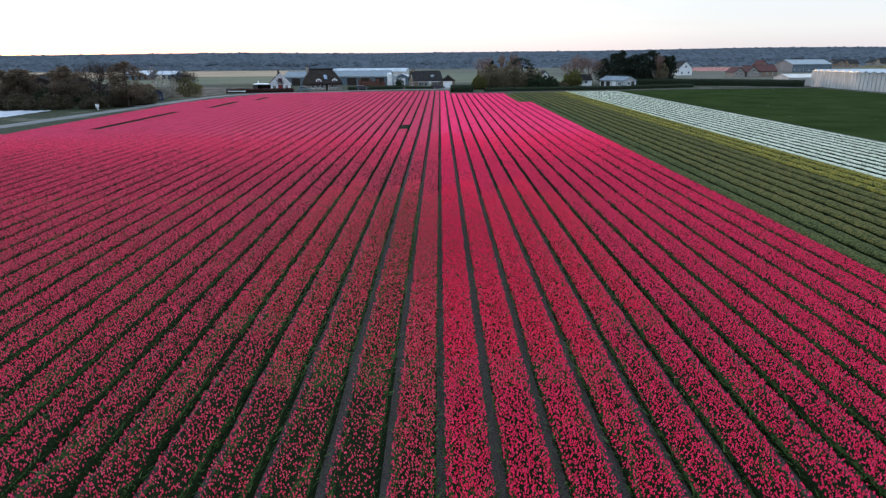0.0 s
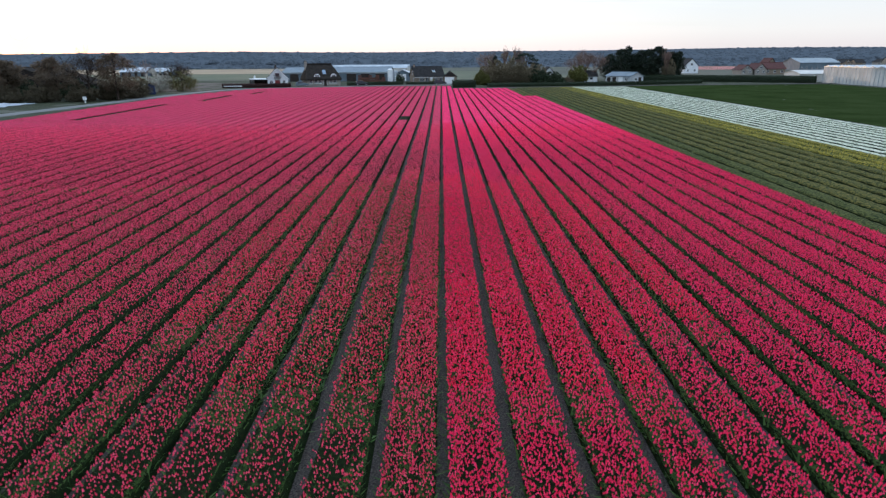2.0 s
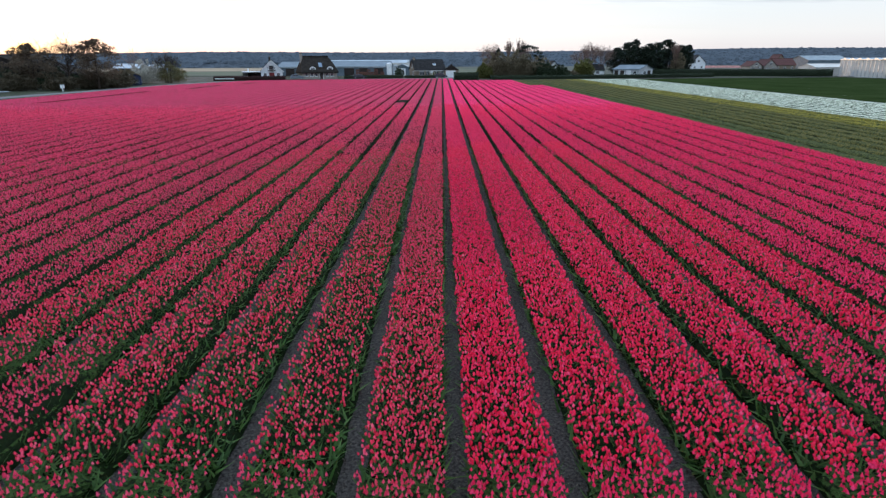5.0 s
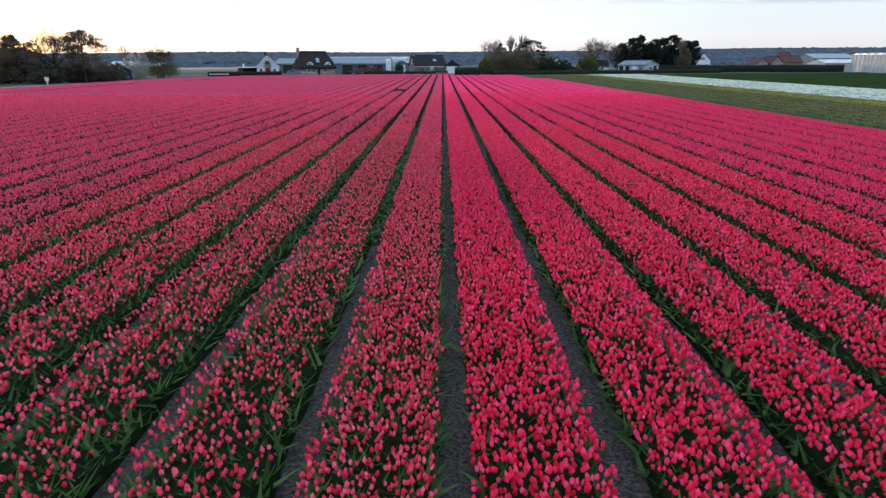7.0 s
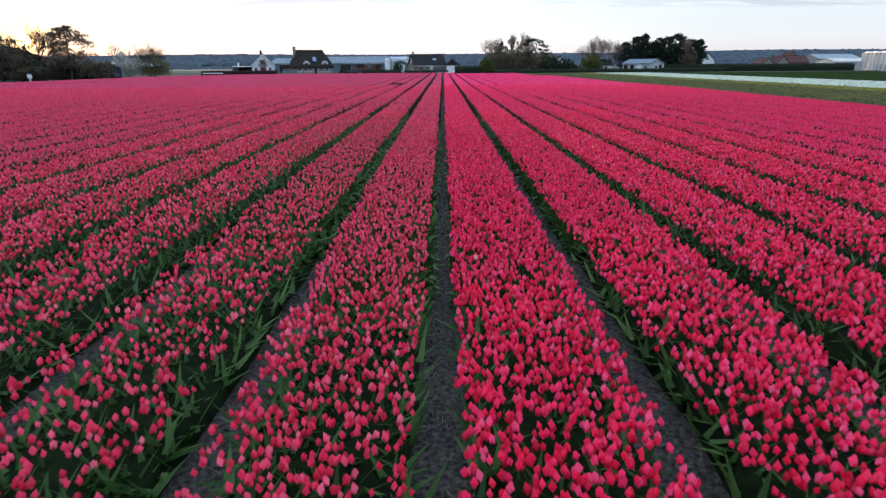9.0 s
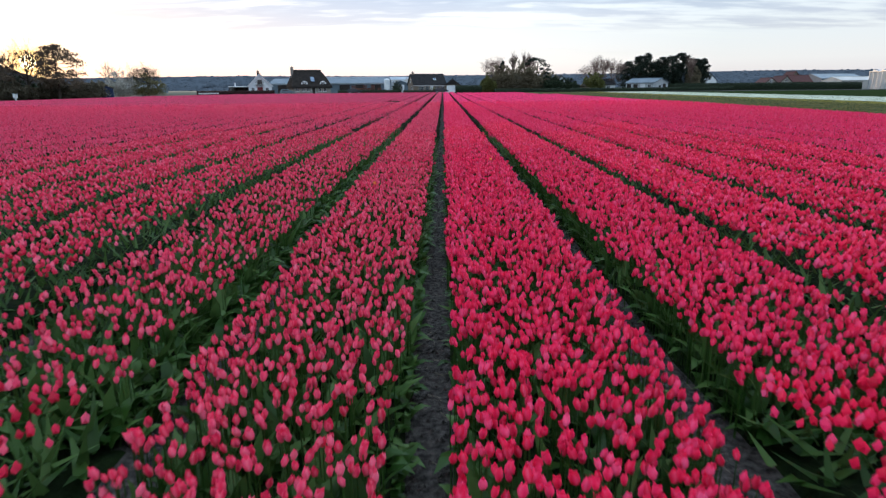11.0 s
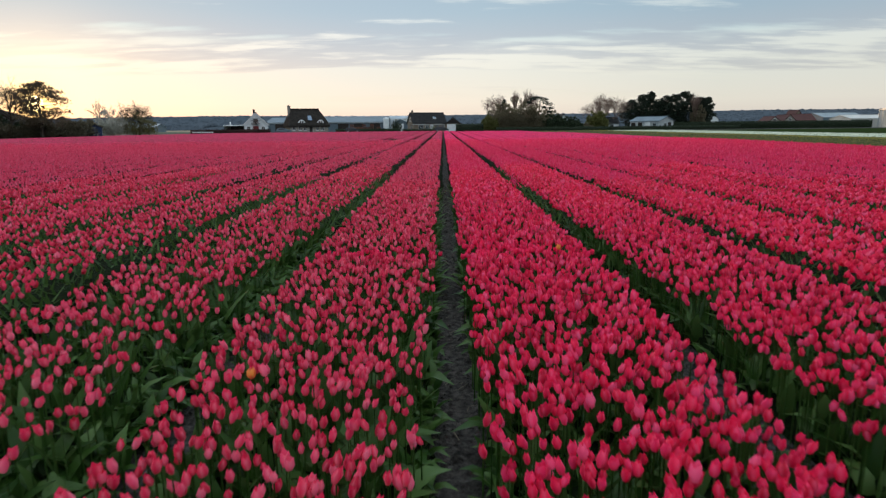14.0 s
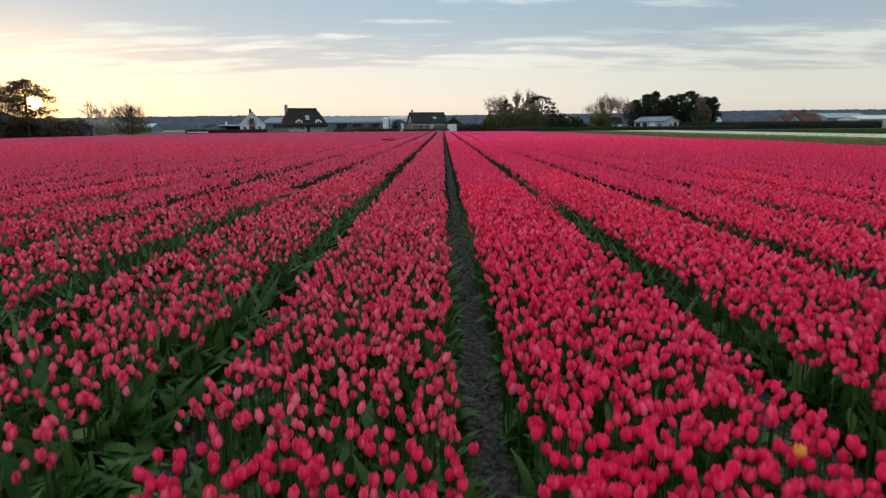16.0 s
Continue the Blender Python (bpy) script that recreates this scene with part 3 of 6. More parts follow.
# ---- single tulips where the flight ends ----
def petal_single(name, stops):
    m, t = material(name)
    col = t.ramp(object_random(t), stops)
    p = t.add("ShaderNodeTexCoord").outputs["Object"]
    rise = t.add("ShaderNodeSeparateXYZ", {0: p}).outputs[2]
    vein = t.noise(t.add("ShaderNodeMapping", {"Vector": p, "Scale": (260, 260, 22)}).outputs[0], 1.0, 3)
    col = t.mix(t.math("MULTIPLY", vein, 0.45), col, t.mix(0.5, col, (1.0, 0.16, 0.34, 1)))
    # petal shading is put into the colour: darker towards the foot
    foot = t.ramp(rise, [(0.0, (0.6, 0.55, 0.55)), (0.022, (1, 1, 1))])
    surface(t, t.mix(1.0, col, foot, "MULTIPLY"), 0.5, vein, 0.001, through_color=(1.0, 0.04, 0.17, 1), through_amount=0.42, spec=0.18)
    return m


def petal_mesh(rng, i):
    """One of six overlapping petals of a closed cup."""
    a0 = 2 * math.pi * i / 6 + rng.normal(0, 0.06)
    inner = 0.86 if i % 2 else 1.0
    tip = 0.064 * rng.uniform(0.9, 1.06) * (0.95 if i % 2 else 1.0)
    v = []
    for j, (r, u) in enumerate(((0.004, 0.0), (0.018, 0.2), (0.0235, 0.45), (0.0215, 0.75))):
        half = (0.35, 0.62, 0.66, 0.52)[j]
        for q in (-1, 0, 1):
            rr = r * inner * (1.0 if q == 0 else 0.97)
            v.append((rr * math.cos(a0 + q * half), rr * math.sin(a0 + q * half), tip * u))
    v.append((0.0135 * inner * math.cos(a0), 0.0135 * inner * math.sin(a0), tip))
    f = []
    for j in range(3):
        for q in range(2):
            a = 3 * j + q
            f += [(a, a + 1, a + 4), (a, a + 4, a + 3)]
    return np.array(v), np.array(f + [(9, 10, 12), (10, 11, 12)])


def tulip_kind(seed, mat, label, height):
    """One tulip with its parts, standing at the origin."""
    rng = np.random.default_rng(seed)
    t = thing("tulip", label, "tulip", "single tulips of the near beds")
    lean = rng.normal(0, 0.02, 2)
    sv, sf = limb_simple([(0, 0, 0.01), (lean[0] * 0.4, lean[1] * 0.4, height * 0.5), (lean[0], lean[1], height)], 0.0045, 0.0034)
    child("stem", mesh_of("stem", sv, sf, [TULIP_LEAF], True), t)
    bv, bf = limb_simple([(0, 0, 0.0), (0, 0, 0.02), (0, 0, 0.03)], 0.005, 0.002)
    b = child("bloom", mesh_of("bloom", bv, bf, [TULIP_LEAF], True), t, "closed cup of six petals")
    b.location = (lean[0], lean[1], height - 0.002)
    for i in range(6):
        child("petal", mesh_of("petal", *petal_mesh(rng, i), [mat], True), b)
    for i in range(3):
        bv, bf = blade_template(5, rng.uniform(0.24, 0.33), rng.uniform(0.045, 0.062), rng.uniform(0.6, 1.5))
        a = 2 * math.pi * i / 3 + rng.normal(0, 0.3)
        x, y = bv[:, 0] * math.cos(a) - bv[:, 1] * math.sin(a), bv[:, 0] * math.sin(a) + bv[:, 1] * math.cos(a)
        child("leaf", mesh_of("leaf", np.stack([x, y, bv[:, 2] + 0.012], 1), bf, [TULIP_LEAF], True), t)
    return t


def limb_simple(points, r0, r1, sides=5):
    v, n = [], len(points)
    for i, p in enumerate(points):
        r = r0 + (r1 - r0) * i / (n - 1)
        v += [(p[0] + r * math.cos(2 * math.pi * k / sides), p[1] + r * math.sin(2 * math.pi * k / sides), p[2]) for k in range(sides)]
    f = []
    for i in range(n - 1):
        for k in range(sides):
            a, b = i * sides + k, i * sides + (k + 1) % sides
            f += [(a, b, b + sides), (a, b + sides, a + sides)]
    return np.array(v), np.array(f)


ONE_RED = petal_single("petal_single_red", [(0.0, (0.48, 0.004, 0.030)), (0.3, (0.80, 0.009, 0.066)), (0.6, (0.91, 0.020, 0.105)), (0.85, (0.94, 0.045, 0.170)), (1.0, (0.95, 0.11, 0.27))])
ONE_CORAL = petal_single("petal_single_coral", [(0.0, (0.42, 0.007, 0.034)), (0.3, (0.70, 0.020, 0.075)), (0.6, (0.81, 0.042, 0.122)), (0.85, (0.87, 0.085, 0.19)), (1.0, (0.90, 0.18, 0.30))])
ONE_YELLOW = petal_single("petal_single_yellow", [(0.0, (0.82, 0.56, 0.02)), (1.0, (0.86, 0.62, 0.03))])
ONE_WHITE = petal_single("petal_single_white", [(0.0, (0.75, 0.72, 0.62)), (1.0, (0.8, 0.78, 0.7))])
rng_s = np.random.default_rng(21)
for k, mat, word in ((0, ONE_RED, "crimson"), (-1, ONE_CORAL, "coral-red")):
    kinds = [tulip_kind(50 + 10 * k + i, mat, word + " tulip in bloom on a green stem in the bed", h) for i, h in enumerate((0.37, 0.39, 0.41, 0.43))]
    for i, (x, y) in enumerate(SINGLE[k]):
        m = pose(x, y, 0, rng_s.normal(0, 4), rng_s.normal(0, 4), rng_s.uniform(0, 360)) @ Matrix.Scale(rng_s.uniform(0.84, 1.0) * (1.0 if k >= 0 else 0.93), 4)
        if i < len(kinds):
            kinds[i].matrix_world = m
        else:
            copy_thing(kinds[i % 4], m @ Matrix.Diagonal((*[1 / v for v in kinds[i % 4].scale], 1)))
for x, y, mat, word, h in ((1.02, 38.34, ONE_YELLOW, "single yellow tulip standing among the red ones", 0.42), (-0.92, 35.5, ONE_YELLOW, "single yellow tulip standing among the coral-red ones", 0.40),
                           (3.7, 36.5, ONE_YELLOW, "single yellow tulip standing among the red ones", 0.42), (0.4, 27.7, ONE_WHITE, "single white tulip standing among the red ones", 0.42)):
    tulip_kind(int(abs(x) * 100), mat, word, h).matrix_world = pose(x, y, 0)

# crumbs of soil and bits of straw on the near paths
rng_c = np.random.default_rng(9)
crumb = (np.array([(0.5, 0, 0), (-0.3, 0.45, 0), (-0.3, -0.45, 0), (0, 0, 0.55)]), np.array([(0, 1, 3), (1, 2, 3), (2, 0, 3)]))
straw = (np.array([(-0.5, -0.03, 0.0), (0.5, -0.03, 0.03), (0.5, 0.03, 0.03), (-0.5, 0.03, 0.0)]), np.array([(0, 1, 2), (0, 2, 3)]))
n = 11000
spots = np.column_stack([PITCH * rng_c.integers(-2, 4, n) + np.clip(rng_c.normal(0, 0.13, n), -0.3, 0.3), rng_c.uniform(12, 52, n), np.full(n, 0.001)])
tagged(new("soil_crumbs", mesh_of("soil_crumbs", *scatter(crumb, spots, rng_c.random(n) * 6.3, np.zeros(n), np.zeros(n), rng_c.uniform(0.008, 0.045, n) * (1 + 1.2 * (rng_c.random(n) < 0.05))), [SOIL])), "loose crumbs of grey soil on the paths", "soil", kind="stuff")
STRAW = plain("dry_straw", (0.10, 0.085, 0.06), (0.19, 0.165, 0.12), 5.0, 0.9, 60, 0.001)
n = 4600
spots = np.column_stack([PITCH * rng_c.integers(-2, 4, n) + np.clip(rng_c.normal(0, 0.13, n), -0.3, 0.3), rng_c.uniform(14, 50, n), np.full(n, 0.012)])
tagged(new("straw_bits", mesh_of("straw_bits", *scatter(straw, spots, rng_c.random(n) * 6.3, np.zeros(n), np.zeros(n), rng_c.uniform(0.03, 0.10, n)), [STRAW])), "short bits of dry straw on the paths", "straw", kind="stuff")


# ---- more materials ----
ROOF_TILE = plain("dark_roof_tile", (0.022, 0.022, 0.024), (0.042, 0.041, 0.042), 1.5, 0.85, 14, 0.02, spec=0.06)
THATCH = plain("old_thatch", (0.020, 0.018, 0.017), (0.042, 0.037, 0.033), 1.2, 0.95, 30, 0.04, spec=0.03)
RED_TILE = plain("red_roof_tile", (0.060, 0.026, 0.025), (0.090, 0.036, 0.033), 1.0, 0.8, 14, 0.02)
WHITE_WALL = plain("white_plaster", (0.60, 0.63, 0.66), (0.74, 0.76, 0.78), 0.8, 0.85, 30, 0.004)
PALE_BRICK = plain("pale_brick", (0.20, 0.185, 0.165), (0.30, 0.275, 0.25), 2.0, 0.9, 24, 0.01)
TAN_BRICK = plain("tan_brick", (0.16, 0.125, 0.095), (0.25, 0.20, 0.155), 2.0, 0.9, 24, 0.01)
DARK_WOOD = plain("dark_stained_wood", (0.020, 0.016, 0.015), (0.042, 0.032, 0.028), 2.0, 0.75, 40, 0.004)
RED_WOOD = plain("red_painted_wood", (0.14, 0.022, 0.024), (0.20, 0.035, 0.034), 2.0, 0.7, 40, 0.003)
WHITE_PAINT = plain("white_paint", (0.66, 0.68, 0.70), (0.80, 0.81, 0.82), 1.0, 0.6, 30, 0.002)
BLUE_METAL = plain("blue_grey_sheet", (0.095, 0.13, 0.16), (0.14, 0.175, 0.21), 0.5, 0.5, 3, 0.01)
PALE_METAL = plain("pale_sheet_roof", (0.30, 0.34, 0.38), (0.44, 0.48, 0.52), 0.4, 0.35, 3, 0.01, 0.5)
GREY_ROOF = plain("grey_sheet_roof", (0.17, 0.21, 0.24), (0.25, 0.29, 0.32), 0.4, 0.5, 3, 0.01)
WHITE_SHEET = plain("white_screen", (0.45, 0.44, 0.42), (0.58, 0.56, 0.53), 0.3, 0.6, 4, 0.01)
CRATE_WOOD = plain("crate_wood", (0.10, 0.045, 0.035), (0.17, 0.075, 0.055), 1.0, 0.85, 30, 0.004)
BARK = plain("bark", (0.028, 0.021, 0.017), (0.065, 0.048, 0.037), 3.0, 0.95, 30, 0.02)
TWIG = plain("bare_twig", (0.15, 0.098, 0.080), (0.24, 0.165, 0.138), 0.6, 0.9, 30, 0.004)
PINE_NEEDLE = foliage("pine_needle", (0.010, 0.017, 0.011), (0.017, 0.028, 0.018), (0.030, 0.044, 0.025), 0.08)
# grey-brown needles, made lighter and browner to paint the sun's glare behind them
GLARE_BROWN_PINE = foliage("glare_brown_needle", (0.046, 0.038, 0.028), (0.080, 0.062, 0.044), (0.135, 0.100, 0.068), 0.5)
HEDGE_LEAF = foliage("hedge_leaf", (0.014, 0.024, 0.014), (0.027, 0.041, 0.020), (0.044, 0.064, 0.030), 0.15)
BUSH_LEAF = foliage("budding_bush_leaf", (0.080, 0.068, 0.046), (0.140, 0.118, 0.076), (0.205, 0.170, 0.108), 0.35)
# brown bush leaves, with some of the same glare painted in
BROWN_BUSH = foliage("brown_bush_leaf", (0.042, 0.037, 0.025), (0.076, 0.064, 0.042), (0.120, 0.100, 0.064), 0.35)
OLIVE_LEAF = foliage("young_willow_leaf", (0.055, 0.064, 0.020), (0.100, 0.106, 0.030), (0.16, 0.155, 0.048), 0.35)
BUD_LEAF = foliage("willow_bud", (0.060, 0.056, 0.022), (0.105, 0.094, 0.036), (0.16, 0.14, 0.055), 0.35)
BLOSSOM = foliage("pale_blossom", (0.20, 0.195, 0.165), (0.36, 0.35, 0.30), (0.56, 0.54, 0.48), 0.3)
RED_HEDGE = foliage("red_brown_hedge_leaf", (0.022, 0.010, 0.010), (0.045, 0.018, 0.016), (0.07, 0.03, 0.024), 0.15)
# distance haze is put into this base colour as a pale blue tint
HAZE_RIDGE_LEAF = plain("far_wood", (0.070, 0.086, 0.106), (0.086, 0.102, 0.122), 0.05, 1.0, 0.5, 0.05, spec=0.0)
CAR_PAINT = plain("dark_car_paint", (0.035, 0.038, 0.045), (0.050, 0.054, 0.062), 1.0, 0.25, 30, 0.0005, 0.3)
RUBBER = plain("tyre_rubber", (0.012, 0.012, 0.012), (0.02, 0.02, 0.02), 6.0, 0.85, 60, 0.002)
FOIL = plain("white_foil", (0.34, 0.38, 0.44), (0.50, 0.54, 0.60), 0.4, 0.35, 3, 0.05)
BLUE_PAINT = plain("blue_paint", (0.018, 0.028, 0.070), (0.028, 0.044, 0.100), 1.0, 0.6, 30, 0.002)


def glass(name, tone=(0.03, 0.036, 0.042)):
    m, t = material(name)
    c = t.mix(t.noise(place(t), 1.3, 2), (*tone, 1), (*[v * 1.7 for v in tone], 1))
    surface(t, c, 0.08, None, spec=0.8)
    return m


PANE = glass("window_pane")
# the sky's reflection is put into this pane as a blue base colour
SKY_PANE = glass("roof_light_pane", (0.10, 0.16, 0.24))


def part(name, bm, mat, parent, label=""):
    """Links a bmesh as one mesh under a thing or a part."""
    me = bpy.data.meshes.new(name)
    bmesh.ops.recalc_face_normals(bm, faces=bm.faces)
    bm.to_mesh(me)
    bm.free()
    me.materials.append(mat)
    return child(name, me, parent, label)


def box(x0, x1, y0, y1, z0, z1, bevel=0.0, bm=None):
    own = bm is None
    bm = bm or bmesh.new()
    v = [bm.verts.new((x, y, z)) for z in (z0, z1) for x, y in ((x0, y0), (x1, y0), (x1, y1), (x0, y1))]
    for q in ((0, 3, 2, 1), (4, 5, 6, 7), (0, 1, 5, 4), (1, 2, 6, 5), (2, 3, 7, 6), (3, 0, 4, 7)):
        bm.faces.new([v[i] for i in q])
    if bevel and own:
        bmesh.ops.bevel(bm, geom=bm.edges[:], offset=bevel, segments=1, affect="EDGES")
    return bm


def hull(points, faces, bm=None):
    bm = bm or bmesh.new()
    v = [bm.verts.new(p) for p in points]
    for q in faces:
        bm.faces.new([v[i] for i in q])
    return bm


def gable_body(x0, x1, y0, y1, eave, apex, along="y"):
    """Walls with two gables; the ridge runs along y or x."""
    if along == "y":
        xm = (x0 + x1) / 2
        p = [(x0, y0, 0), (x1, y0, 0), (x1, y0, eave), (xm, y0, apex), (x0, y0, eave), (x0, y1, 0), (x1, y1, 0), (x1, y1, eave), (xm, y1, apex), (x0, y1, eave)]
    else:
        ym = (y0 + y1) / 2
        p = [(x0, y1, 0), (x0, y0, 0), (x0, y0, eave), (x0, ym, apex), (x0, y1, eave), (x1, y1, 0), (x1, y0, 0), (x1, y0, eave), (x1, ym, apex), (x1, y1, eave)]
    return hull(p, [(0, 1, 2, 3, 4), (9, 8, 7, 6, 5), (0, 5, 6, 1), (1, 6, 7, 2), (2, 7, 8, 3), (3, 8, 9, 4), (4, 9, 5, 0)])


def slab(a, b, c, d, thick):
    """A roof plane through four corners, with thickness upwards along its normal."""
    a, b, c, d = (Vector(p) for p in (a, b, c, d))
    n = (b - a).cross(d - a).normalized() * thick
    if n.z < 0:
        n = -n
    p = [a, b, c, d, a + n, b + n, c + n, d + n]
    return hull(p, [(3, 2, 1, 0), (4, 5, 6, 7), (0, 1, 5, 4), (1, 2, 6, 5), (2, 3, 7, 6), (3, 0, 4, 7)])


def gable_roof(parent, x0, x1, y0, y1, eave, apex, along, mat, over=0.35, thick=0.16, label="", courses=0):
    """Two roof planes, each a part, with courses of tile as ridges across."""
    made = []
    if along == "y":
        xm = (x0 + x1) / 2
        drop = over * (apex - eave) / (xm - x0)
        for s, xe in ((-1, x0), (1, x1)):
            made.append(((xm, y0 - over, apex + 0.02), (xm, y1 + over, apex + 0.02), (xe + s * over, y1 + over, eave - drop + 0.02), (xe + s * over, y0 - over, eave - drop + 0.02)))
    else:
        ym = (y0 + y1) / 2
        drop = over * (apex - eave) / (ym - y0)
        for s, ye in ((-1, y0), (1, y1)):
            made.append(((x0 - over, ym, apex + 0.02), (x1 + over, ym, apex + 0.02), (x1 + over, ye + s * over, eave - drop + 0.02), (x0 - over, ye + s * over, eave - drop + 0.02)))
    for i, (a, b, c, d) in enumerate(made):
        bm = slab(a, b, c, d, thick)
        va, vb, vc, vd = (Vector(p) for p in (a, b, c, d))
        n = (vb - va).cross(vd - va).normalized()
        n = n if n.z > 0 else -n
        plane = part("roof_plane", bm, mat, parent, label)
        for j in range(courses):
            u = (j + 0.5) / courses
            p, q = va.lerp(vd, u) + n * (thick + 0.003), vb.lerp(vc, u) + n * (thick + 0.003)
            e = (vd - va).normalized() * 0.05
            part("tile_course", hull([p - e, q - e, q + e, p + e, p + e + n * 0.035, q + e + n * 0.035], [(0, 1, 5, 4), (3, 2, 1, 0), (4, 5, 2, 3), (0, 4, 3), (1, 2, 5)]), mat, plane)
    bm = bmesh.new()
    if along == "y":
        box(xm - 0.14, xm + 0.14, y0 - over, y1 + over, apex + thick * 0.7, apex + thick + 0.12, bm=bm)
    else:
        box(x0 - over, x1 + over, ym - 0.14, ym + 0.14, apex + thick * 0.7, apex + thick + 0.12, bm=bm)
    part("ridge_cap", bm, mat, parent)


def window(parent, x0, x1, y, z0, z1, face="y", frame_mat=None, bars=1, pane_mat=None, sill=True):
    """A framed window set into a wall that faces -y (face y) or -x / +x (face x, at x = y)."""
    def at(a0, a1, d0, d1, c0, c1):
        return box(a0, a1, y + d0, y + d1, c0, c1) if face == "y" else box(y + d0, y + d1, a0, a1, c0, c1)
    out = -1 if face in ("y", "-x") else 1
    lo, hi = sorted((0.02 * out, -0.06 * out))
    f = 0.07
    bm = bmesh.new()
    for a0, a1, c0, c1 in ((x0, x1, z0, z0 + f), (x0, x1, z1 - f, z1), (x0, x0 + f, z0 + f, z1 - f), (x1 - f, x1, z0 + f, z1 - f)):
        box(*((a0, a1, y + lo, y + hi) if face == "y" else (y + lo, y + hi, a0, a1)), c0, c1, bm=bm)
    for j in range(bars):
        m = x0 + (x1 - x0) * (j + 1) / (bars + 1)
        box(*((m - 0.03, m + 0.03, y + lo, y + hi) if face == "y" else (y + lo, y + hi, m - 0.03, m + 0.03)), z0 + f, z1 - f, bm=bm)
    w = part("window", bm, frame_mat or WHITE_PAINT, parent, "white-framed window")
    plo, phi = sorted((0.004 * out, -0.03 * out))
    part("pane", at(x0 + f, x1 - f, plo, phi, z0 + f, z1 - f), pane_mat or PANE, w)
    if sill:
        slo, shi = sorted((0.10 * out, -0.02 * out))
        part("sill", at(x0 - 0.08, x1 + 0.08, slo, shi, z0 - 0.07, z0 - 0.004), WHITE_PAINT, w)


def door(parent, x0, x1, y, z0, z1, mat, label, planks=0):
    d = part("door", box(x0, x1, y - 0.05, y + 0.02, z0, z1, 0.01), mat, parent, label)
    bm = bmesh.new()
    box(x0 - 0.09, x0, y - 0.07, y + 0.02, z0, z1 + 0.09, bm=bm)
    box(x1, x1 + 0.09, y - 0.07, y + 0.02, z0, z1 + 0.09, bm=bm)
    box(x0, x1, y - 0.07, y + 0.02, z1, z1 + 0.09, bm=bm)
    part("door_frame", bm, WHITE_PAINT, d)
    for j in range(planks):
        z = z0 + (z1 - z0) * (j + 0.5) / planks
        part("panel", box(x0 + 0.08, x1 - 0.08, y - 0.075, y - 0.052, z - (z1 - z0) / planks * 0.42, z + (z1 - z0) / planks * 0.42), mat, d)
    part("door_handle", box(x1 - 0.16, x1 - 0.10, y - 0.12, y - 0.055, z0 + 0.95, z0 + 1.08), BLUE_METAL, d)


def chimney(parent, x, y, z0, z1, w, mat):
    c = part("chimney", box(x - w / 2, x + w / 2, y - w / 2, y + w / 2, z0, z1, 0.02), mat, parent)
    part("chimney_cap", box(x - w / 2 - 0.07, x + w / 2 + 0.07, y - w / 2 - 0.07, y + w / 2 + 0.07, z1, z1 + 0.10, 0.02), ROOF_TILE, c)
    part("chimney_pot", box(x - w / 5, x + w / 5, y - w / 5, y + w / 5, z1 + 0.10, z1 + 0.34, 0.03), TAN_BRICK, c)


CANOPY_FADED_PINK = canopy("canopy_faded_pink", (0.42, 0.15, 0.15, 1), (0.55, 0.24, 0.22, 1), (0.09, 0.085, 0.06, 1), 0.6, 3)


# ---- lane, verge, far fields ----
def ribbon(name, line, half, z, mat, label, category, crown=0.0, edge=0.0):
    """A road along a smooth line."""
    pts = [Vector((x, y, 0)) for x, y in line]
    fine = []
    for i in range(len(pts) - 1):
        p0, p1, p2, p3 = pts[max(i - 1, 0)], pts[i], pts[i + 1], pts[min(i + 2, len(pts) - 1)]
        for j in range(8):
            u = j / 8
            fine.append(0.5 * (2 * p1 + (p2 - p0) * u + (2 * p0 - 5 * p1 + 4 * p2 - p3) * u * u + (3 * p1 - p0 - 3 * p2 + p3) * u ** 3))
    fine.append(pts[-1])
    rng = np.random.default_rng(3)
    v = []
    for i, p in enumerate(fine):
        d = (fine[min(i + 1, len(fine) - 1)] - fine[max(i - 1, 0)]).normalized()
        s = Vector((d.y, -d.x, 0))
        for a, dz in ((-1.06, -0.03), (-1.0, 0.0), (0.0, crown), (1.0, 0.0), (1.06, -0.03)):
            q = p + s * half * (a + edge * rng.normal())
            v.append((q.x, q.y, z + dz))
    ob = new(name, mesh_of(name, np.array(v), grid_tris(len(fine), 5), [mat], True))
    return tagged(ob, label, category, kind="structure")


sheet("verge_west", -140, -60.2, 10, 186, -0.008, GRASS, "rough grass verge and yard beyond the lane", "grass", 30, 60, 0.015)
sheet("verge_north", -140, 150, 186, 262, -0.009, GRASS, "rough grass round the farm houses", "grass", 60, 30, 0.015)
ribbon("lane", [(-80, 20), (-75.5, 60), (-71.5, 98), (-68.3, 130), (-65.3, 166), (-61.5, 183), (-54, 191.5), (-40, 198), (-23.5, 204.5), (-6, 207.5), (6, 208)], 1.75, 0.03, ASPHALT, "narrow grey asphalt lane curving past the field", "road", 0.03, 0.01)
ribbon("drive", [(0, 207), (1.2, 211), (2.4, 217.5)], 1.5, 0.035, ASPHALT, "short paved drive to the garage", "drive", 0.02)
ribbon("ditch_bank", [(3, 184.5), (20, 185.5), (45, 191), (70, 196), (100, 199), (124, 201)], 1.3, 0.06, SOIL, "low dark bank along the field's far end", "bank", 0.12, 0.03)

sheet("bare_plot", -200, -67, 180, 238, -0.004, PLOUGHED, "grey-brown bare soil beyond the yard", "field", 60, 24, 0.02)
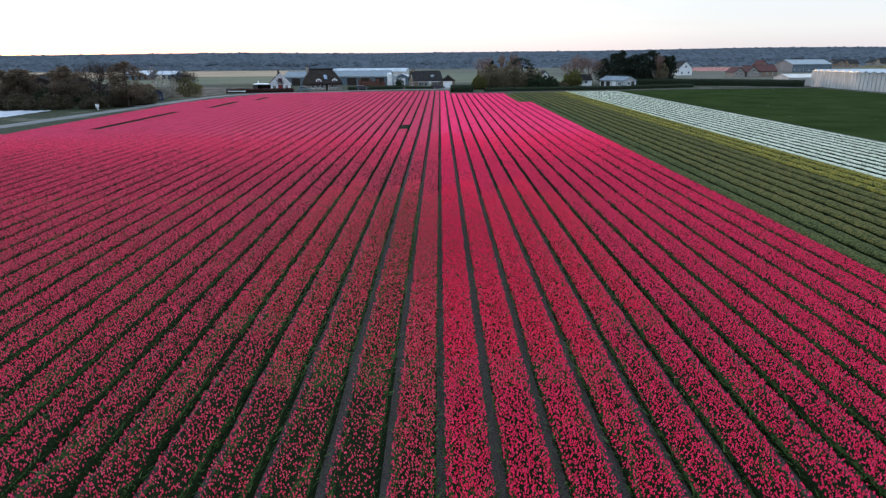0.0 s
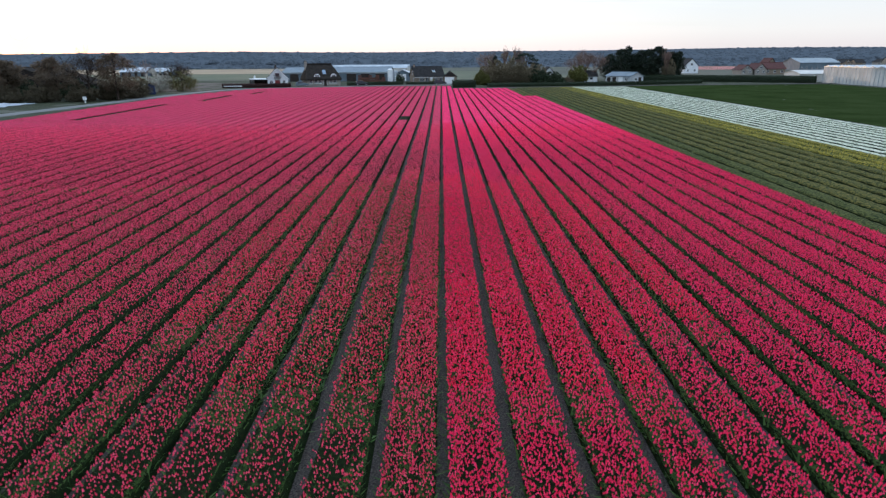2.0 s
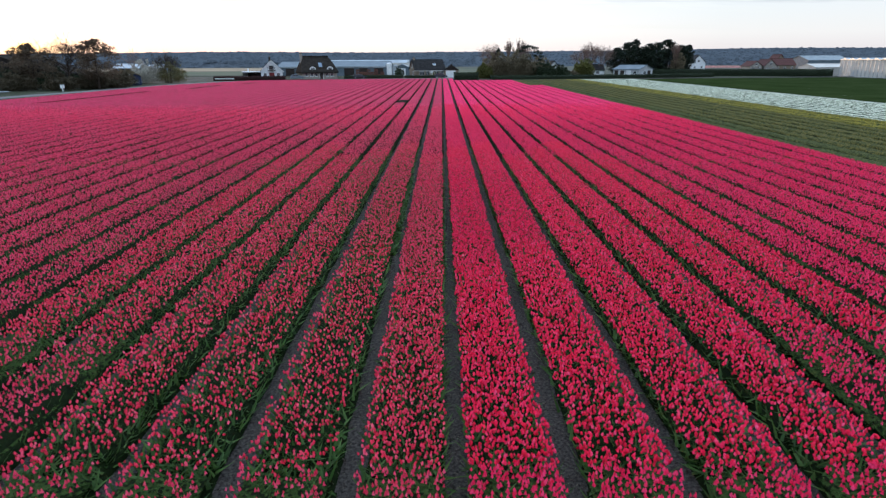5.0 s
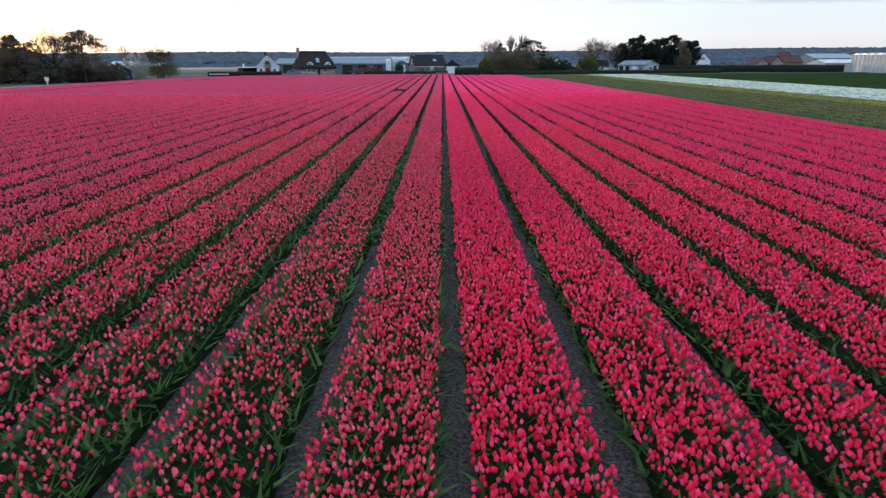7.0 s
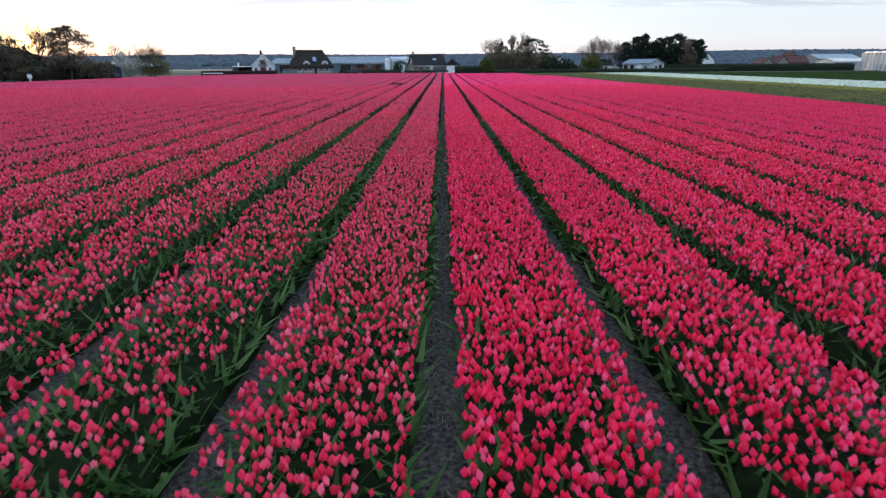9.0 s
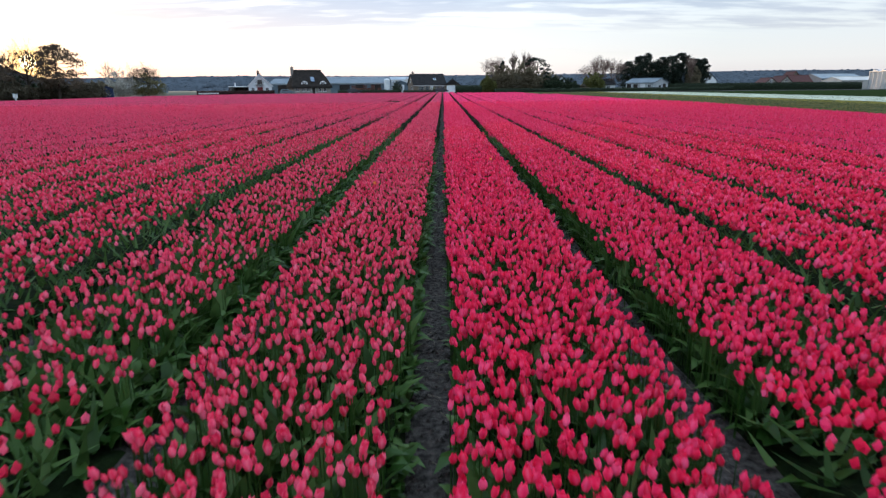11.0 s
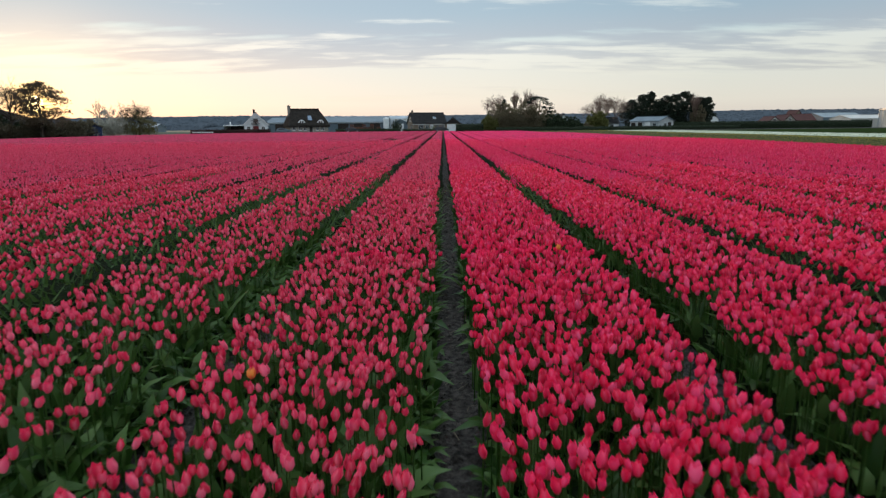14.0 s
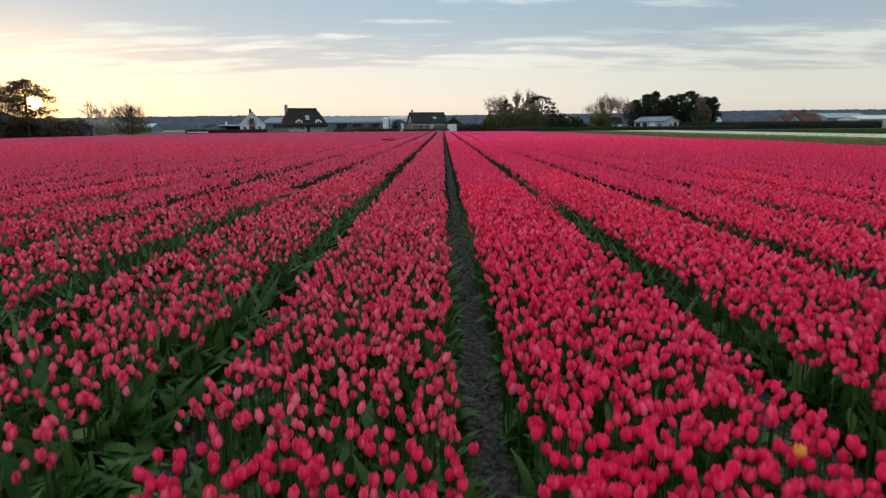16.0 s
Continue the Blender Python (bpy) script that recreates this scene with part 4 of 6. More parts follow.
sheet("far_meadow", -420, -66, 268, 368, 0.0, GREEN_FIELD, "flat green meadow behind the farms", "field")
sheet("far_bare_field", -620, -62, 374, 530, 0.0, TAN_FIELD, "pale bare field under the woods", "field")
sheet("far_meadow_east", -8, 60, 262, 420, 0.0, GREEN_FIELD, "green meadow behind the bungalow", "field")
# flat sheet standing in for a far pink strip taken for a greenhouse
sheet("far_pink_strip", 168, 240, 412, 530, 0.05, CANOPY_FADED_PINK, "distant flat pink strip", "field")
sheet("far_yellow_strip", 330, 520, 470, 520, 0.05, CANOPY_YELLOW, "distant strip of yellow flowers", "field")
foil = sheet("foil_strip", -93, -82, 114, 132, 0.10, FOIL, "pale plastic foil stretched over seed beds", "foil", 16, 26, 0.05)


# ---- wooded rise on the horizon ----
def far_wood(name, y0, depth, rise, count, seed, x0, x1, size, mat):
    """A rise covered by rounded tree crowns, each with its own height and width."""
    rng = np.random.default_rng(seed)
    nx, ny = 220, 5
    xs = np.linspace(x0 - 60, x1 + 60, nx)
    rows = []
    for j in range(ny):
        u = j / (ny - 1)
        z = np.array([rise(x) for x in xs]) * (0.15 + 0.70 * u) if j else np.full(nx, -0.3)
        rows.append(np.stack([xs, np.full(nx, y0 + depth * u), z], -1))
    hill = (np.stack(rows).reshape(-1, 3), grid_tris(ny, nx)[:, ::-1])
    crown = [(math.cos(a) * r, math.sin(a) * r, z) for r, z, o in ((1.0, -0.6, 0.0), (0.75, 0.55, 0.5)) for a in [(i + o) * math.pi / 3 for i in range(6)]] + [(0.1, 0.0, 1.0)]
    faces = []
    for i in range(6):
        a, b = i, (i + 1) % 6
        faces += [(a, b, b + 6), (a, b + 6, a + 6), (6 + i, 6 + (i + 1) % 6, 12)]
    px, u = rng.uniform(x0, x1, count), rng.random(count)
    base = np.array([rise(x) for x in px]) * (0.15 + 0.70 * u)
    s = size * rng.uniform(0.6, 1.35, count)
    v = np.array(crown)[None] * (s[:, None] * np.ones((1, 13)))[..., None] * np.array([1.0, 1.0, 0.46])
    v = v * (1 + 0.13 * rng.standard_normal((count, 13, 1)))
    v = v + np.stack([px, y0 + depth * u, base - s * 0.10], 1)[:, None]
    v[..., 2] = np.maximum(v[..., 2], -0.2)
    f = np.array(faces)[None] + (np.arange(count) * 13)[:, None, None]
    ob = new(name, mesh_of(name, *joined([hill, (v.reshape(-1, 3), f.reshape(-1, 3))]), [mat], True))
    return tagged(ob, "long wooded rise, distance haze painted blue-green into its colour", "woods", kind="stuff")


far_wood("far_woods", 690, 150, lambda x: 16.5 + 2.0 * math.sin(x / 260 + 1.0) + 5.0 / (1 + math.exp(-(x - 330) / 60)) + 4.0 / (1 + math.exp((x + 190) / 40)), 6500, 3, -950, 1150, 2.3, HAZE_RIDGE_LEAF)
far_wood("far_woods_front", 560, 60, lambda x: 3.2 + 1.4 * math.sin(x / 90) + (1.6 if x > 100 else 0.0), 2000, 8, -800, 900, 2.2, HAZE_RIDGE_LEAF)


# ---- trees, bushes, hedges ----
def leaf_cloud(blobs, size, rng, flat=1.0):
    """Many small leaf tufts over blobs (centre, radii, count), as arrays."""
    ps = []
    for (cx, cy, cz), (rx, ry, rz), n in blobs:
        d = rng.normal(0, 1, (n, 3))
        d /= np.linalg.norm(d, axis=1)[:, None]
        r = (0.45 + 0.55 * rng.random(n)) * (1 + 0.10 * rng.normal(0, 1, n))
        ps.append(np.array([cx, cy, cz]) + d * r[:, None] * np.array([rx, ry, rz]))
    p = np.concatenate(ps)
    n = len(p)
    a, b = rng.normal(0, 1, (n, 3)), rng.normal(0, 1, (n, 3))
    a[:, 2] *= flat
    a /= np.linalg.norm(a, axis=1)[:, None]
    b = np.cross(a, b)
    b /= np.linalg.norm(b, axis=1)[:, None]
    s = size * rng.uniform(0.6, 1.3, n)[:, None]
    v = np.stack([p - a * s, p + b * s * 0.75, p + a * s], 1).reshape(-1, 3)
    return v, np.arange(3 * n).reshape(-1, 3)


def limb(points, r0, r1, sides=5):
    """A tapered round branch through points, as arrays."""
    pts = [Vector(p) for p in points]
    v, n = [], len(pts)
    for i, p in enumerate(pts):
        d = (pts[min(i + 1, n - 1)] - pts[max(i - 1, 0)]).normalized()
        s = d.orthogonal().normalized()
        t = d.cross(s)
        r = r0 + (r1 - r0) * i / (n - 1)
        v += [p + (s * math.cos(2 * math.pi * k / sides) + t * math.sin(2 * math.pi * k / sides)) * r for k in range(sides)]
    f = []
    for i in range(n - 1):
        for k in range(sides):
            a, b = i * sides + k, i * sides + (k + 1) % sides
            f += [(a, b, b + sides), (a, b + sides, a + sides)]
    return np.array([tuple(p) for p in v]), np.array(f)


def twigs(rng, base, way, length, radius, level, out, spread=0.55, lift=0.15):
    """Branches that fork again and again."""
    p = [Vector(base)]
    d = Vector(way).normalized()
    if level == 0:
        out.append(limb([p[0], p[0] + d * length], radius, radius * 0.5, 3))
        return
    for i in range(3):
        d = (d + Vector(rng.normal(0, 0.10, 3)) + Vector((0, 0, lift * 0.3))).normalized()
        p.append(p[-1] + d * length / 3)
    out.append(limb(p, radius, radius * 0.6, 5 if level > 2 else 3))
    for i in range(5):
        u = rng.uniform(0.45, 1.0)
        k = min(2, int(u * 3))
        q = p[k].lerp(p[k + 1], u * 3 - k)
        nd = (d + Vector(rng.normal(0, spread, 3)) + Vector((0, 0, lift))).normalized()
        twigs(rng, q, nd, length * rng.uniform(0.55, 0.78), radius * 0.52, level - 1, out, spread, lift)


def bare_tree(x, y, h, spread, lift, seed, label, category="tree", levels=4, stems=1, twig_mat=None, stout=1.0):
    rng = np.random.default_rng(seed)
    t = thing("bare_tree", label, category, "trees round the field", at=pose(x, y, 0))
    stem_sets, fine = [], []
    for s in range(stems):
        ox, oy = (rng.normal(0, 0.6, 2) if stems > 1 else (0, 0))
        top = Vector((ox * 1.6, oy * 1.6, h * 0.34))
        stem_sets.append(limb([(ox, oy, -0.1), (ox * 1.2, oy * 1.2, h * 0.15), top], 0.022 * h, 0.015 * h, 7))
        for i in range(5 if stems == 1 else 3):
            a = 2 * math.pi * (i + rng.random()) / 5
            twigs(rng, top - Vector((0, 0, h * 0.10 * rng.random())), (math.cos(a) * spread, math.sin(a) * spread, 1.0), h * 0.30, 0.0088 * h * stout, levels - 1, fine, spread, lift)
    child("trunk", mesh_of("trunk", *joined(stem_sets), [BARK], True), t)
    child("twig_crown", mesh_of("twig_crown", *joined(fine), [twig_mat or TWIG]), t, "leafless fine twigs", "stuff")
    return t


def leafy_tree(name, x, y, trunk_h, blobs, size, mat, label, seed, trunk_r=0.2, group="trees round the field", lean=(0, 0), flat=1.0):
    """A trunk with limbs that reach into the clumps of its crown. Blobs are relative to the foot."""
    rng = np.random.default_rng(seed)
    t = thing(name, label, "tree" if "tree" in name else "bush", group, at=pose(x, y, 0))
    top = (lean[0], lean[1], trunk_h)
    sets = [limb([(0, 0, -0.1), (lean[0] * 0.3, lean[1] * 0.3, trunk_h * 0.5), top], trunk_r, trunk_r * 0.55, 7)]
    for (c, r, n) in blobs:
        s = Vector(top) * min(1.0, max(0.3, (c[2] - 0.5) / trunk_h)) * rng.uniform(0.88, 1.0)
        sets.append(limb([s, s.lerp(Vector(c), 0.5) + Vector((0, 0, -0.15)), c], trunk_r * 0.35, trunk_r * 0.1, 4))
    child("trunk", mesh_of("trunk", *joined(sets), [BARK], True), t)
    child("crown", mesh_of("crown", *leaf_cloud(blobs, size, rng, flat), [mat]), t, "", "stuff")
    return t


def pine_blobs(rng, h, w, base, count, n):
    """Clumps of needles, wide in the middle, ragged on top."""
    out = []
    for i in range(count):
        u = (i + rng.random()) / count
        z = base + (h - base) * u
        r = w * (0.35 + 0.65 * math.sin(math.pi * min(1.0, 0.18 + u * 0.80)))
        a = rng.random() * 6.28
        d = r * rng.uniform(0.35, 0.95)
        s = w * rng.uniform(0.26, 0.44) * (1.0 - 0.45 * u)
        out.append(((math.cos(a) * d, math.sin(a) * d, z), (s, s, s * rng.uniform(0.5, 0.8)), n))
    out.append(((0, 0, base + (h - base) * 0.5), (w * 0.45, w * 0.45, (h - base) * 0.42), n * 3))
    return out


def pine(x, y, h, w, base, seed, label, mat=None, count=16, n=210, size=0.26):
    rng = np.random.default_rng(seed)
    blobs = pine_blobs(rng, h, w, base, count, n)
    return leafy_tree("pine_tree", x, y, h * 0.92, blobs, size, mat or PINE_NEEDLE, label, seed, 0.26)


def conifer(x, y, h, w, seed, label, boughs=84, tufts=86, size=0.28, mat=None, low=0.10, lift=(0.05, 0.45), gap=None):
    """A pine: boughs that reach out, needle tufts along each; a gap (across, height, radius) fitted to the camera's
    view of the sun.
    """
    rng = np.random.default_rng(seed)
    t = thing("pine_tree", label, "tree", "trees round the field", at=pose(x, y, 0))
    sets, ps = [limb([(0, 0, -0.1), (0.1, 0, h * 0.5), (0, 0.1, h * 0.95)], 0.28, 0.05, 7)], []
    side = rng.random() * 6.28
    for i in range(boughs):
        u = (i + rng.random()) / boughs
        a = rng.random() * 6.28
        reach = w * min(1.0, 0.55 + 1.6 * u) * (1.0 - u ** 2.6) ** 0.6 * rng.uniform(0.62, 1.12) * (1 + 0.18 * math.cos(a - side)) + 0.25
        z0 = h * (low + (0.94 - low) * u)
        z1 = z0 + reach * rng.uniform(*lift)
        tip = np.array([math.cos(a) * reach, math.sin(a) * reach, z1])
        sets.append(limb([(0, 0, z0), tuple(tip)], 0.06, 0.015, 3))
        s = np.sqrt(rng.random(tufts))
        wide = reach * 0.20 * (1.15 - s) + 0.16
        ps.append(np.array([0, 0, z0]) + s[:, None] * (tip - np.array([0, 0, z0])) + rng.normal(0, 1, (tufts, 3)) * wide[:, None] * np.array([1, 1, 0.6]))
    p = np.concatenate(ps)
    p[:, 2] = np.maximum(p[:, 2], 0.25)
    if gap:
        # the gap runs along the sun's direction, so the camera sees the disc through it
        across = p[:, 0] * math.cos(radians(SUN_AZ)) - p[:, 1] * math.sin(radians(SUN_AZ))
        p = p[np.hypot((across - gap[0]) * 0.8, p[:, 2] - gap[1] - 0.25 * np.sin(across * 3)) > gap[2] * rng.uniform(0.75, 1.5, len(p))]
    q = rng.normal(0, 1, (len(p), 3, 3))
    q /= np.linalg.norm(q, axis=2)[..., None]
    v = (p[:, None] + q * size * rng.uniform(0.5, 1.2, (len(p), 1, 1))).reshape(-1, 3)
    child("trunk", mesh_of("trunk", *joined(sets), [BARK], True), t)
    child("crown", mesh_of("crown", v, np.arange(3 * len(p)).reshape(-1, 3), [mat or PINE_NEEDLE]), t, "", "stuff")
    return t


def bush(name, x, y, w, d, h, mat, label, seed, n=2600, size=0.26, lumps=11):
    rng = np.random.default_rng(seed)
    blobs = []
    for i in range(lumps):
        a, u = 2.4 * i + rng.normal(0, 0.3), ((i + 0.5) / lumps) ** 0.5
        bx, by = math.cos(a) * u * w * 0.42, math.sin(a) * u * d * 0.42
        top = h * rng.uniform(0.78, 1.04) * (1 - 0.42 * u * u)
        k = rng.uniform(0.16, 0.25)
        blobs.append(((bx, by, top * 0.52), (w * k, d * k, top * 0.48), n // lumps))
        blobs.append(((bx * 1.1, by * 1.1, top * 0.86), (w * 0.12, d * 0.12, h * 0.12), n // lumps // 3))
    for i in range(22):
        a, e = rng.random() * 6.28, rng.uniform(0.25, 1.4)
        u = rng.uniform(0.92, 1.12)
        blobs.append(((math.cos(a) * math.cos(e) * w * 0.5 * u, math.sin(a) * math.cos(e) * d * 0.5 * u, h * (0.32 + 0.66 * math.sin(e) * u)), (w * 0.05, d * 0.05, h * 0.085), n // 90))
    blobs.append(((0, 0, h * 0.24), (w * 0.50, d * 0.50, h * 0.26), n // 2))
    return leafy_tree(name, x, y, h * 0.6, blobs, size, mat, label, seed, 0.08)


def hedge(x0, y0, x1, y1, h, thick, mat, label, seed, size=0.14, dens=55):
    """A clipped hedge between two points: a leafy skin over a dark core."""
    rng = np.random.default_rng(seed)
    a, b = Vector((x0, y0, 0)), Vector((x1, y1, 0))
    L = (b - a).length
    turn = math.degrees(math.atan2(y1 - y0, x1 - x0))
    t = thing("hedge", label, "hedge", "hedges", at=pose(x0, y0, 0, 0, 0, turn))
    nx = max(3, int(L / 0.8))
    prof = [(-0.42, 0.0), (-0.46, 0.5), (-0.40, 0.9), (0.0, 0.97), (0.40, 0.9), (0.46, 0.5), (0.42, 0.0)]
    xs = np.linspace(0.1, L - 0.1, nx)
    v = np.array([[(x, p * thick + rng.normal(0, 0.03), z * h + (rng.normal(0, 0.05) if z else 0)) for p, z in prof] for x in xs])
    f = grid_tris(nx, 7)
    m = 7 * (nx - 1)
    ends = [(0, i + 1, i) for i in range(1, 6)] + [(m, m + i, m + i + 1) for i in range(1, 6)]
    child("core", mesh_of("core", v.reshape(-1, 3), np.concatenate([f, np.array(ends)]), [mat], True), t)
    n = int(L * (2 * h + thick) * dens)
    side = rng.random(n) * (2 * h + thick)
    px = rng.random(n) * L
    py = np.where(side < h, -thick / 2, np.where(side < h + thick, side - h - thick / 2, thick / 2))
    pz = np.where(side < h, side, np.where(side < h + thick, h, side - h - thick))
    p = np.stack([px, py, pz], 1) + rng.normal(0, 0.06, (n, 3))
    p[:, 2] = np.maximum(p[:, 2], 0.06)
    q = rng.normal(0, 1, (n, 3, 3))
    q /= np.linalg.norm(q, axis=2)[..., None]
    lv = (p[:, None] + q * size * rng.uniform(0.6, 1.3, (n, 1, 1))).reshape(-1, 3)
    child("leaf_skin", mesh_of("leaf_skin", lv, np.arange(3 * n).reshape(-1, 3), [mat]), t, "", "stuff")
    return t


# belt of trees beyond the lane, in front of the sun
conifer(-70.2, 141.4, 10.2, 5.1, 11, "tall ragged brown-green pine with open boughs beside the lane", 64, 165, 0.20, GLARE_BROWN_PINE, 0.22, (-0.20, 0.14), (1.2, 6.0, 0.62))
bare_tree(-79.2, 147, 12.4, 1.25, 0.10, 12, "wide leafless tree with fine twigs beyond the lane", levels=5, stems=1, twig_mat=BARK, stout=1.5)
conifer(-82.2, 140, 9.3, 4.8, 13, "rounded brownish pine in the tree belt", 50, 190, 0.22, GLARE_BROWN_PINE, 0.30, (-0.2, 0.2))
conifer(-92.5, 140, 8.6, 4.0, 14, "dark bushy pine in the tree belt", 50, 180, 0.22, GLARE_BROWN_PINE, 0.26)
pine(-96, 141, 7.6, 4.6, 0.9, 15, "low dense brown pine at the end of the belt", GLARE_BROWN_PINE, 18, 520, 0.26)
for i, (x, y, w, h, mat, lab) in enumerate([
        (-98, 136, 8, 3.8, BROWN_BUSH, "dense brown bush under the pines"), (-90.5, 135.5, 7, 3.4, BROWN_BUSH, "dense brown bush under the pines"),
        (-83.5, 136.5, 7, 3.6, BROWN_BUSH, "dense brown bush under the pines"), (-76.5, 138.5, 7, 3.2, BROWN_BUSH, "dense brown bush under the pines"),
        (-72.4, 143, 6, 3.4, BROWN_BUSH, "brown bush beside the lane"), (-70.6, 149, 6, 3.0, BROWN_BUSH, "brown bush beside the lane"),
        (-76.0, 153.5, 5.5, 2.9, BROWN_BUSH, "low brown bush beside the lane"), (-84, 150, 9, 4.4, HEDGE_LEAF, "tall dark bush behind the pines"),
        (-95, 151, 10, 4.8, HEDGE_LEAF, "tall dark bush behind the pines"), (-76, 160, 8, 3.4, BROWN_BUSH, "brown bush in the yard"), (-107, 140, 9, 5.0, BROWN_BUSH, "tall brown bush at the yard's edge")]):
    bush("bush", x, y, w, w * 0.8, h, mat, lab, 200 + i)
bush("blossom_bush", -76.5, 176, 7.2, 6.0, 5.6, BLOSSOM, "pale blossoming shrub beside the lane", 31, 3200, 0.2)
bush("willow_bush", -70.4, 177, 7.6, 6.0, 5.2, BUD_LEAF, "brown-green young willow beside the lane", 32, 2800, 0.15, 14)
bare_tree(-71.6, 178, 8.6, 0.85, 0.12, 36, "many-stemmed bare shrub with fine brown twigs beside the lane", levels=5, stems=3, twig_mat=BARK)
bare_tree(-81.6, 181, 10.0, 0.55, 0.25, 33, "slim leafless tree above the blossoming shrub", levels=3)
bush("blossom_bush", -75.6, 164.5, 6.5, 4.5, 2.5, BLOSSOM, "low pale blossoming shrub before the yard", 35, 2200, 0.18)
bush("bush", -80, 172, 7, 6, 3.6, BUSH_LEAF, "brown bush near the blue shed", 34)

# thicket at the middle of the far edge
for i, (x, y, w, h, mat, lab) in enumerate([
        (13.0, 206, 5, 4.2, OLIVE_LEAF, "budding green bush in the thicket"), (16.6, 209, 8.5, 7.4, BUSH_LEAF, "tall budding brown bush in the thicket"),
        (21.6, 209, 10, 8.8, BUSH_LEAF, "tall budding brown bush in the thicket"), (25.8, 208, 7, 6.6, BUSH_LEAF, "dark budding bush in the thicket"),
        (31.0, 208, 8, 4.4, HEDGE_LEAF, "low dark bush in the thicket"), (36.0, 209, 7, 3.6, HEDGE_LEAF, "low dark bush in the thicket"),
        (40.5, 212, 5, 1.9, BUSH_LEAF, "low brown bush by the white cottage"), (46.0, 219, 7, 5.4, OLIVE_LEAF, "budding willow by the white cottage"),
        (33.0, 226, 8, 6.2, BUSH_LEAF, "brown round bush behind the cottage")]):
    bush("bush", x, y, w, w * 0.9, h, mat, lab, 300 + i, 4200, 0.25, 14)
for i, (x, y, h) in enumerate([(15.2, 213, 11.0), (21.0, 215, 11.6), (24.8, 216, 11.6), (26.6, 217, 11.0)]):
    bare_tree(x, y, h, 0.62 if i == 0 else 0.24, 0.2 if i == 0 else 0.55, 340 + i, "leafless tree with fine upright twigs rising over the thicket", levels=5 if i == 0 else 4)
pine(17.4, 212, 9.0, 1.5, 5.6, 350, "small dark pine in the thicket", None, 8, 110, 0.2)
leafy_tree("umbrella_pine_tree", 27.2, 211, 8.4, [((d * math.cos(a), d * math.sin(a), z), (s, s, s * 0.42), 170) for a, d, z, s in
           [(0.2, 1.6, 8.8, 1.3), (1.5, 1.2, 9.3, 1.3), (2.9, 1.7, 9.0, 1.2), (4.1, 1.4, 9.2, 1.2), (0.0, 3.2, 7.4, 1.2), (0.3, 3.9, 6.4, 1.0), (3.1, 2.6, 8.0, 1.0), (5.6, 2.4, 7.9, 1.1), (-0.2, 3.3, 5.4, 0.9), (0.6, 2.2, 6.6, 0.8)]],
           0.2, PINE_NEEDLE, "dark umbrella pine with a leaning flat crown", 352, 0.22, lean=(0.5, 0.0))
for i, (x, y, h) in enumerate([(46.6, 224, 10.4), (50.0, 226, 11.8), (53.4, 226, 11.0)]):
    bare_tree(x, y, h, 0.6, 0.12, 360 + i, "round leafless tree with a dense twig crown", levels=5)
# dark pines behind the shed
for i, (x, y, h, w) in enumerate([(60.0, 232, 9.2, 3.9), (64.6, 235, 11.2, 3.4), (68.0, 238, 12.2, 3.2), (72.0, 234, 10.6, 3.8), (75.0, 233, 11.0, 3.8), (78.6, 235, 12.0, 3.6), (83.0, 234, 10.0, 3.0), (86.0, 236, 10.2, 2.5), (70.3, 236, 9.2, 3.2)]):
    conifer(x, y, h * 1.02, w * 1.08, 380 + i, "tall dense dark green pine behind the shed")
bare_tree(81.0, 229, 11.0, 0.3, 0.5, 395, "tall slender leafless tree in front of dark pines", levels=4, stems=2)
bush("bush", 80.5, 230, 5, 4, 7.2, BUSH_LEAF, "tall brown thicket in front of the pines", 396, 3200, 0.24)

hedge(3.2, 190.2, 10.2, 190.6, 2.0, 1.4, HEDGE_LEAF, "clipped dark evergreen hedge at the field's end", 41)
hedge(13.6, 192.5, 60, 199, 1.05, 1.2, HEDGE_LEAF, "low dark hedge along the bank", 42)
hedge(60.5, 200, 84, 209, 1.1, 1.2, HEDGE_LEAF, "low dark hedge along the corn field", 47)
hedge(70, 232, 119.5, 206, 2.1, 1.6, HEDGE_LEAF, "long clipped dark evergreen hedge beside the corn", 43)
hedge(-66.5, 196.2, -46.0, 198.6, 1.15, 1.0, RED_HEDGE, "low red-brown hedge before the white house", 44)
hedge(-30.5, 208.5, -12.5, 212.5, 1.0, 0.8, HEDGE_LEAF, "low dark hedge along the lane", 45)
hedge(-11.8, 213.5, -1.8, 213.8, 0.8, 0.7, HEDGE_LEAF, "low dark hedge before the bungalow", 46)
bush("bush", -14.0, 219, 3.2, 3, 3.4, HEDGE_LEAF, "dark evergreen shrub at the bungalow's gable", 48, 500)
bush("bush", -2.6, 215.5, 2.6, 2, 1.6, OLIVE_LEAF, "low green garden shrub", 49, 300, 0.14)


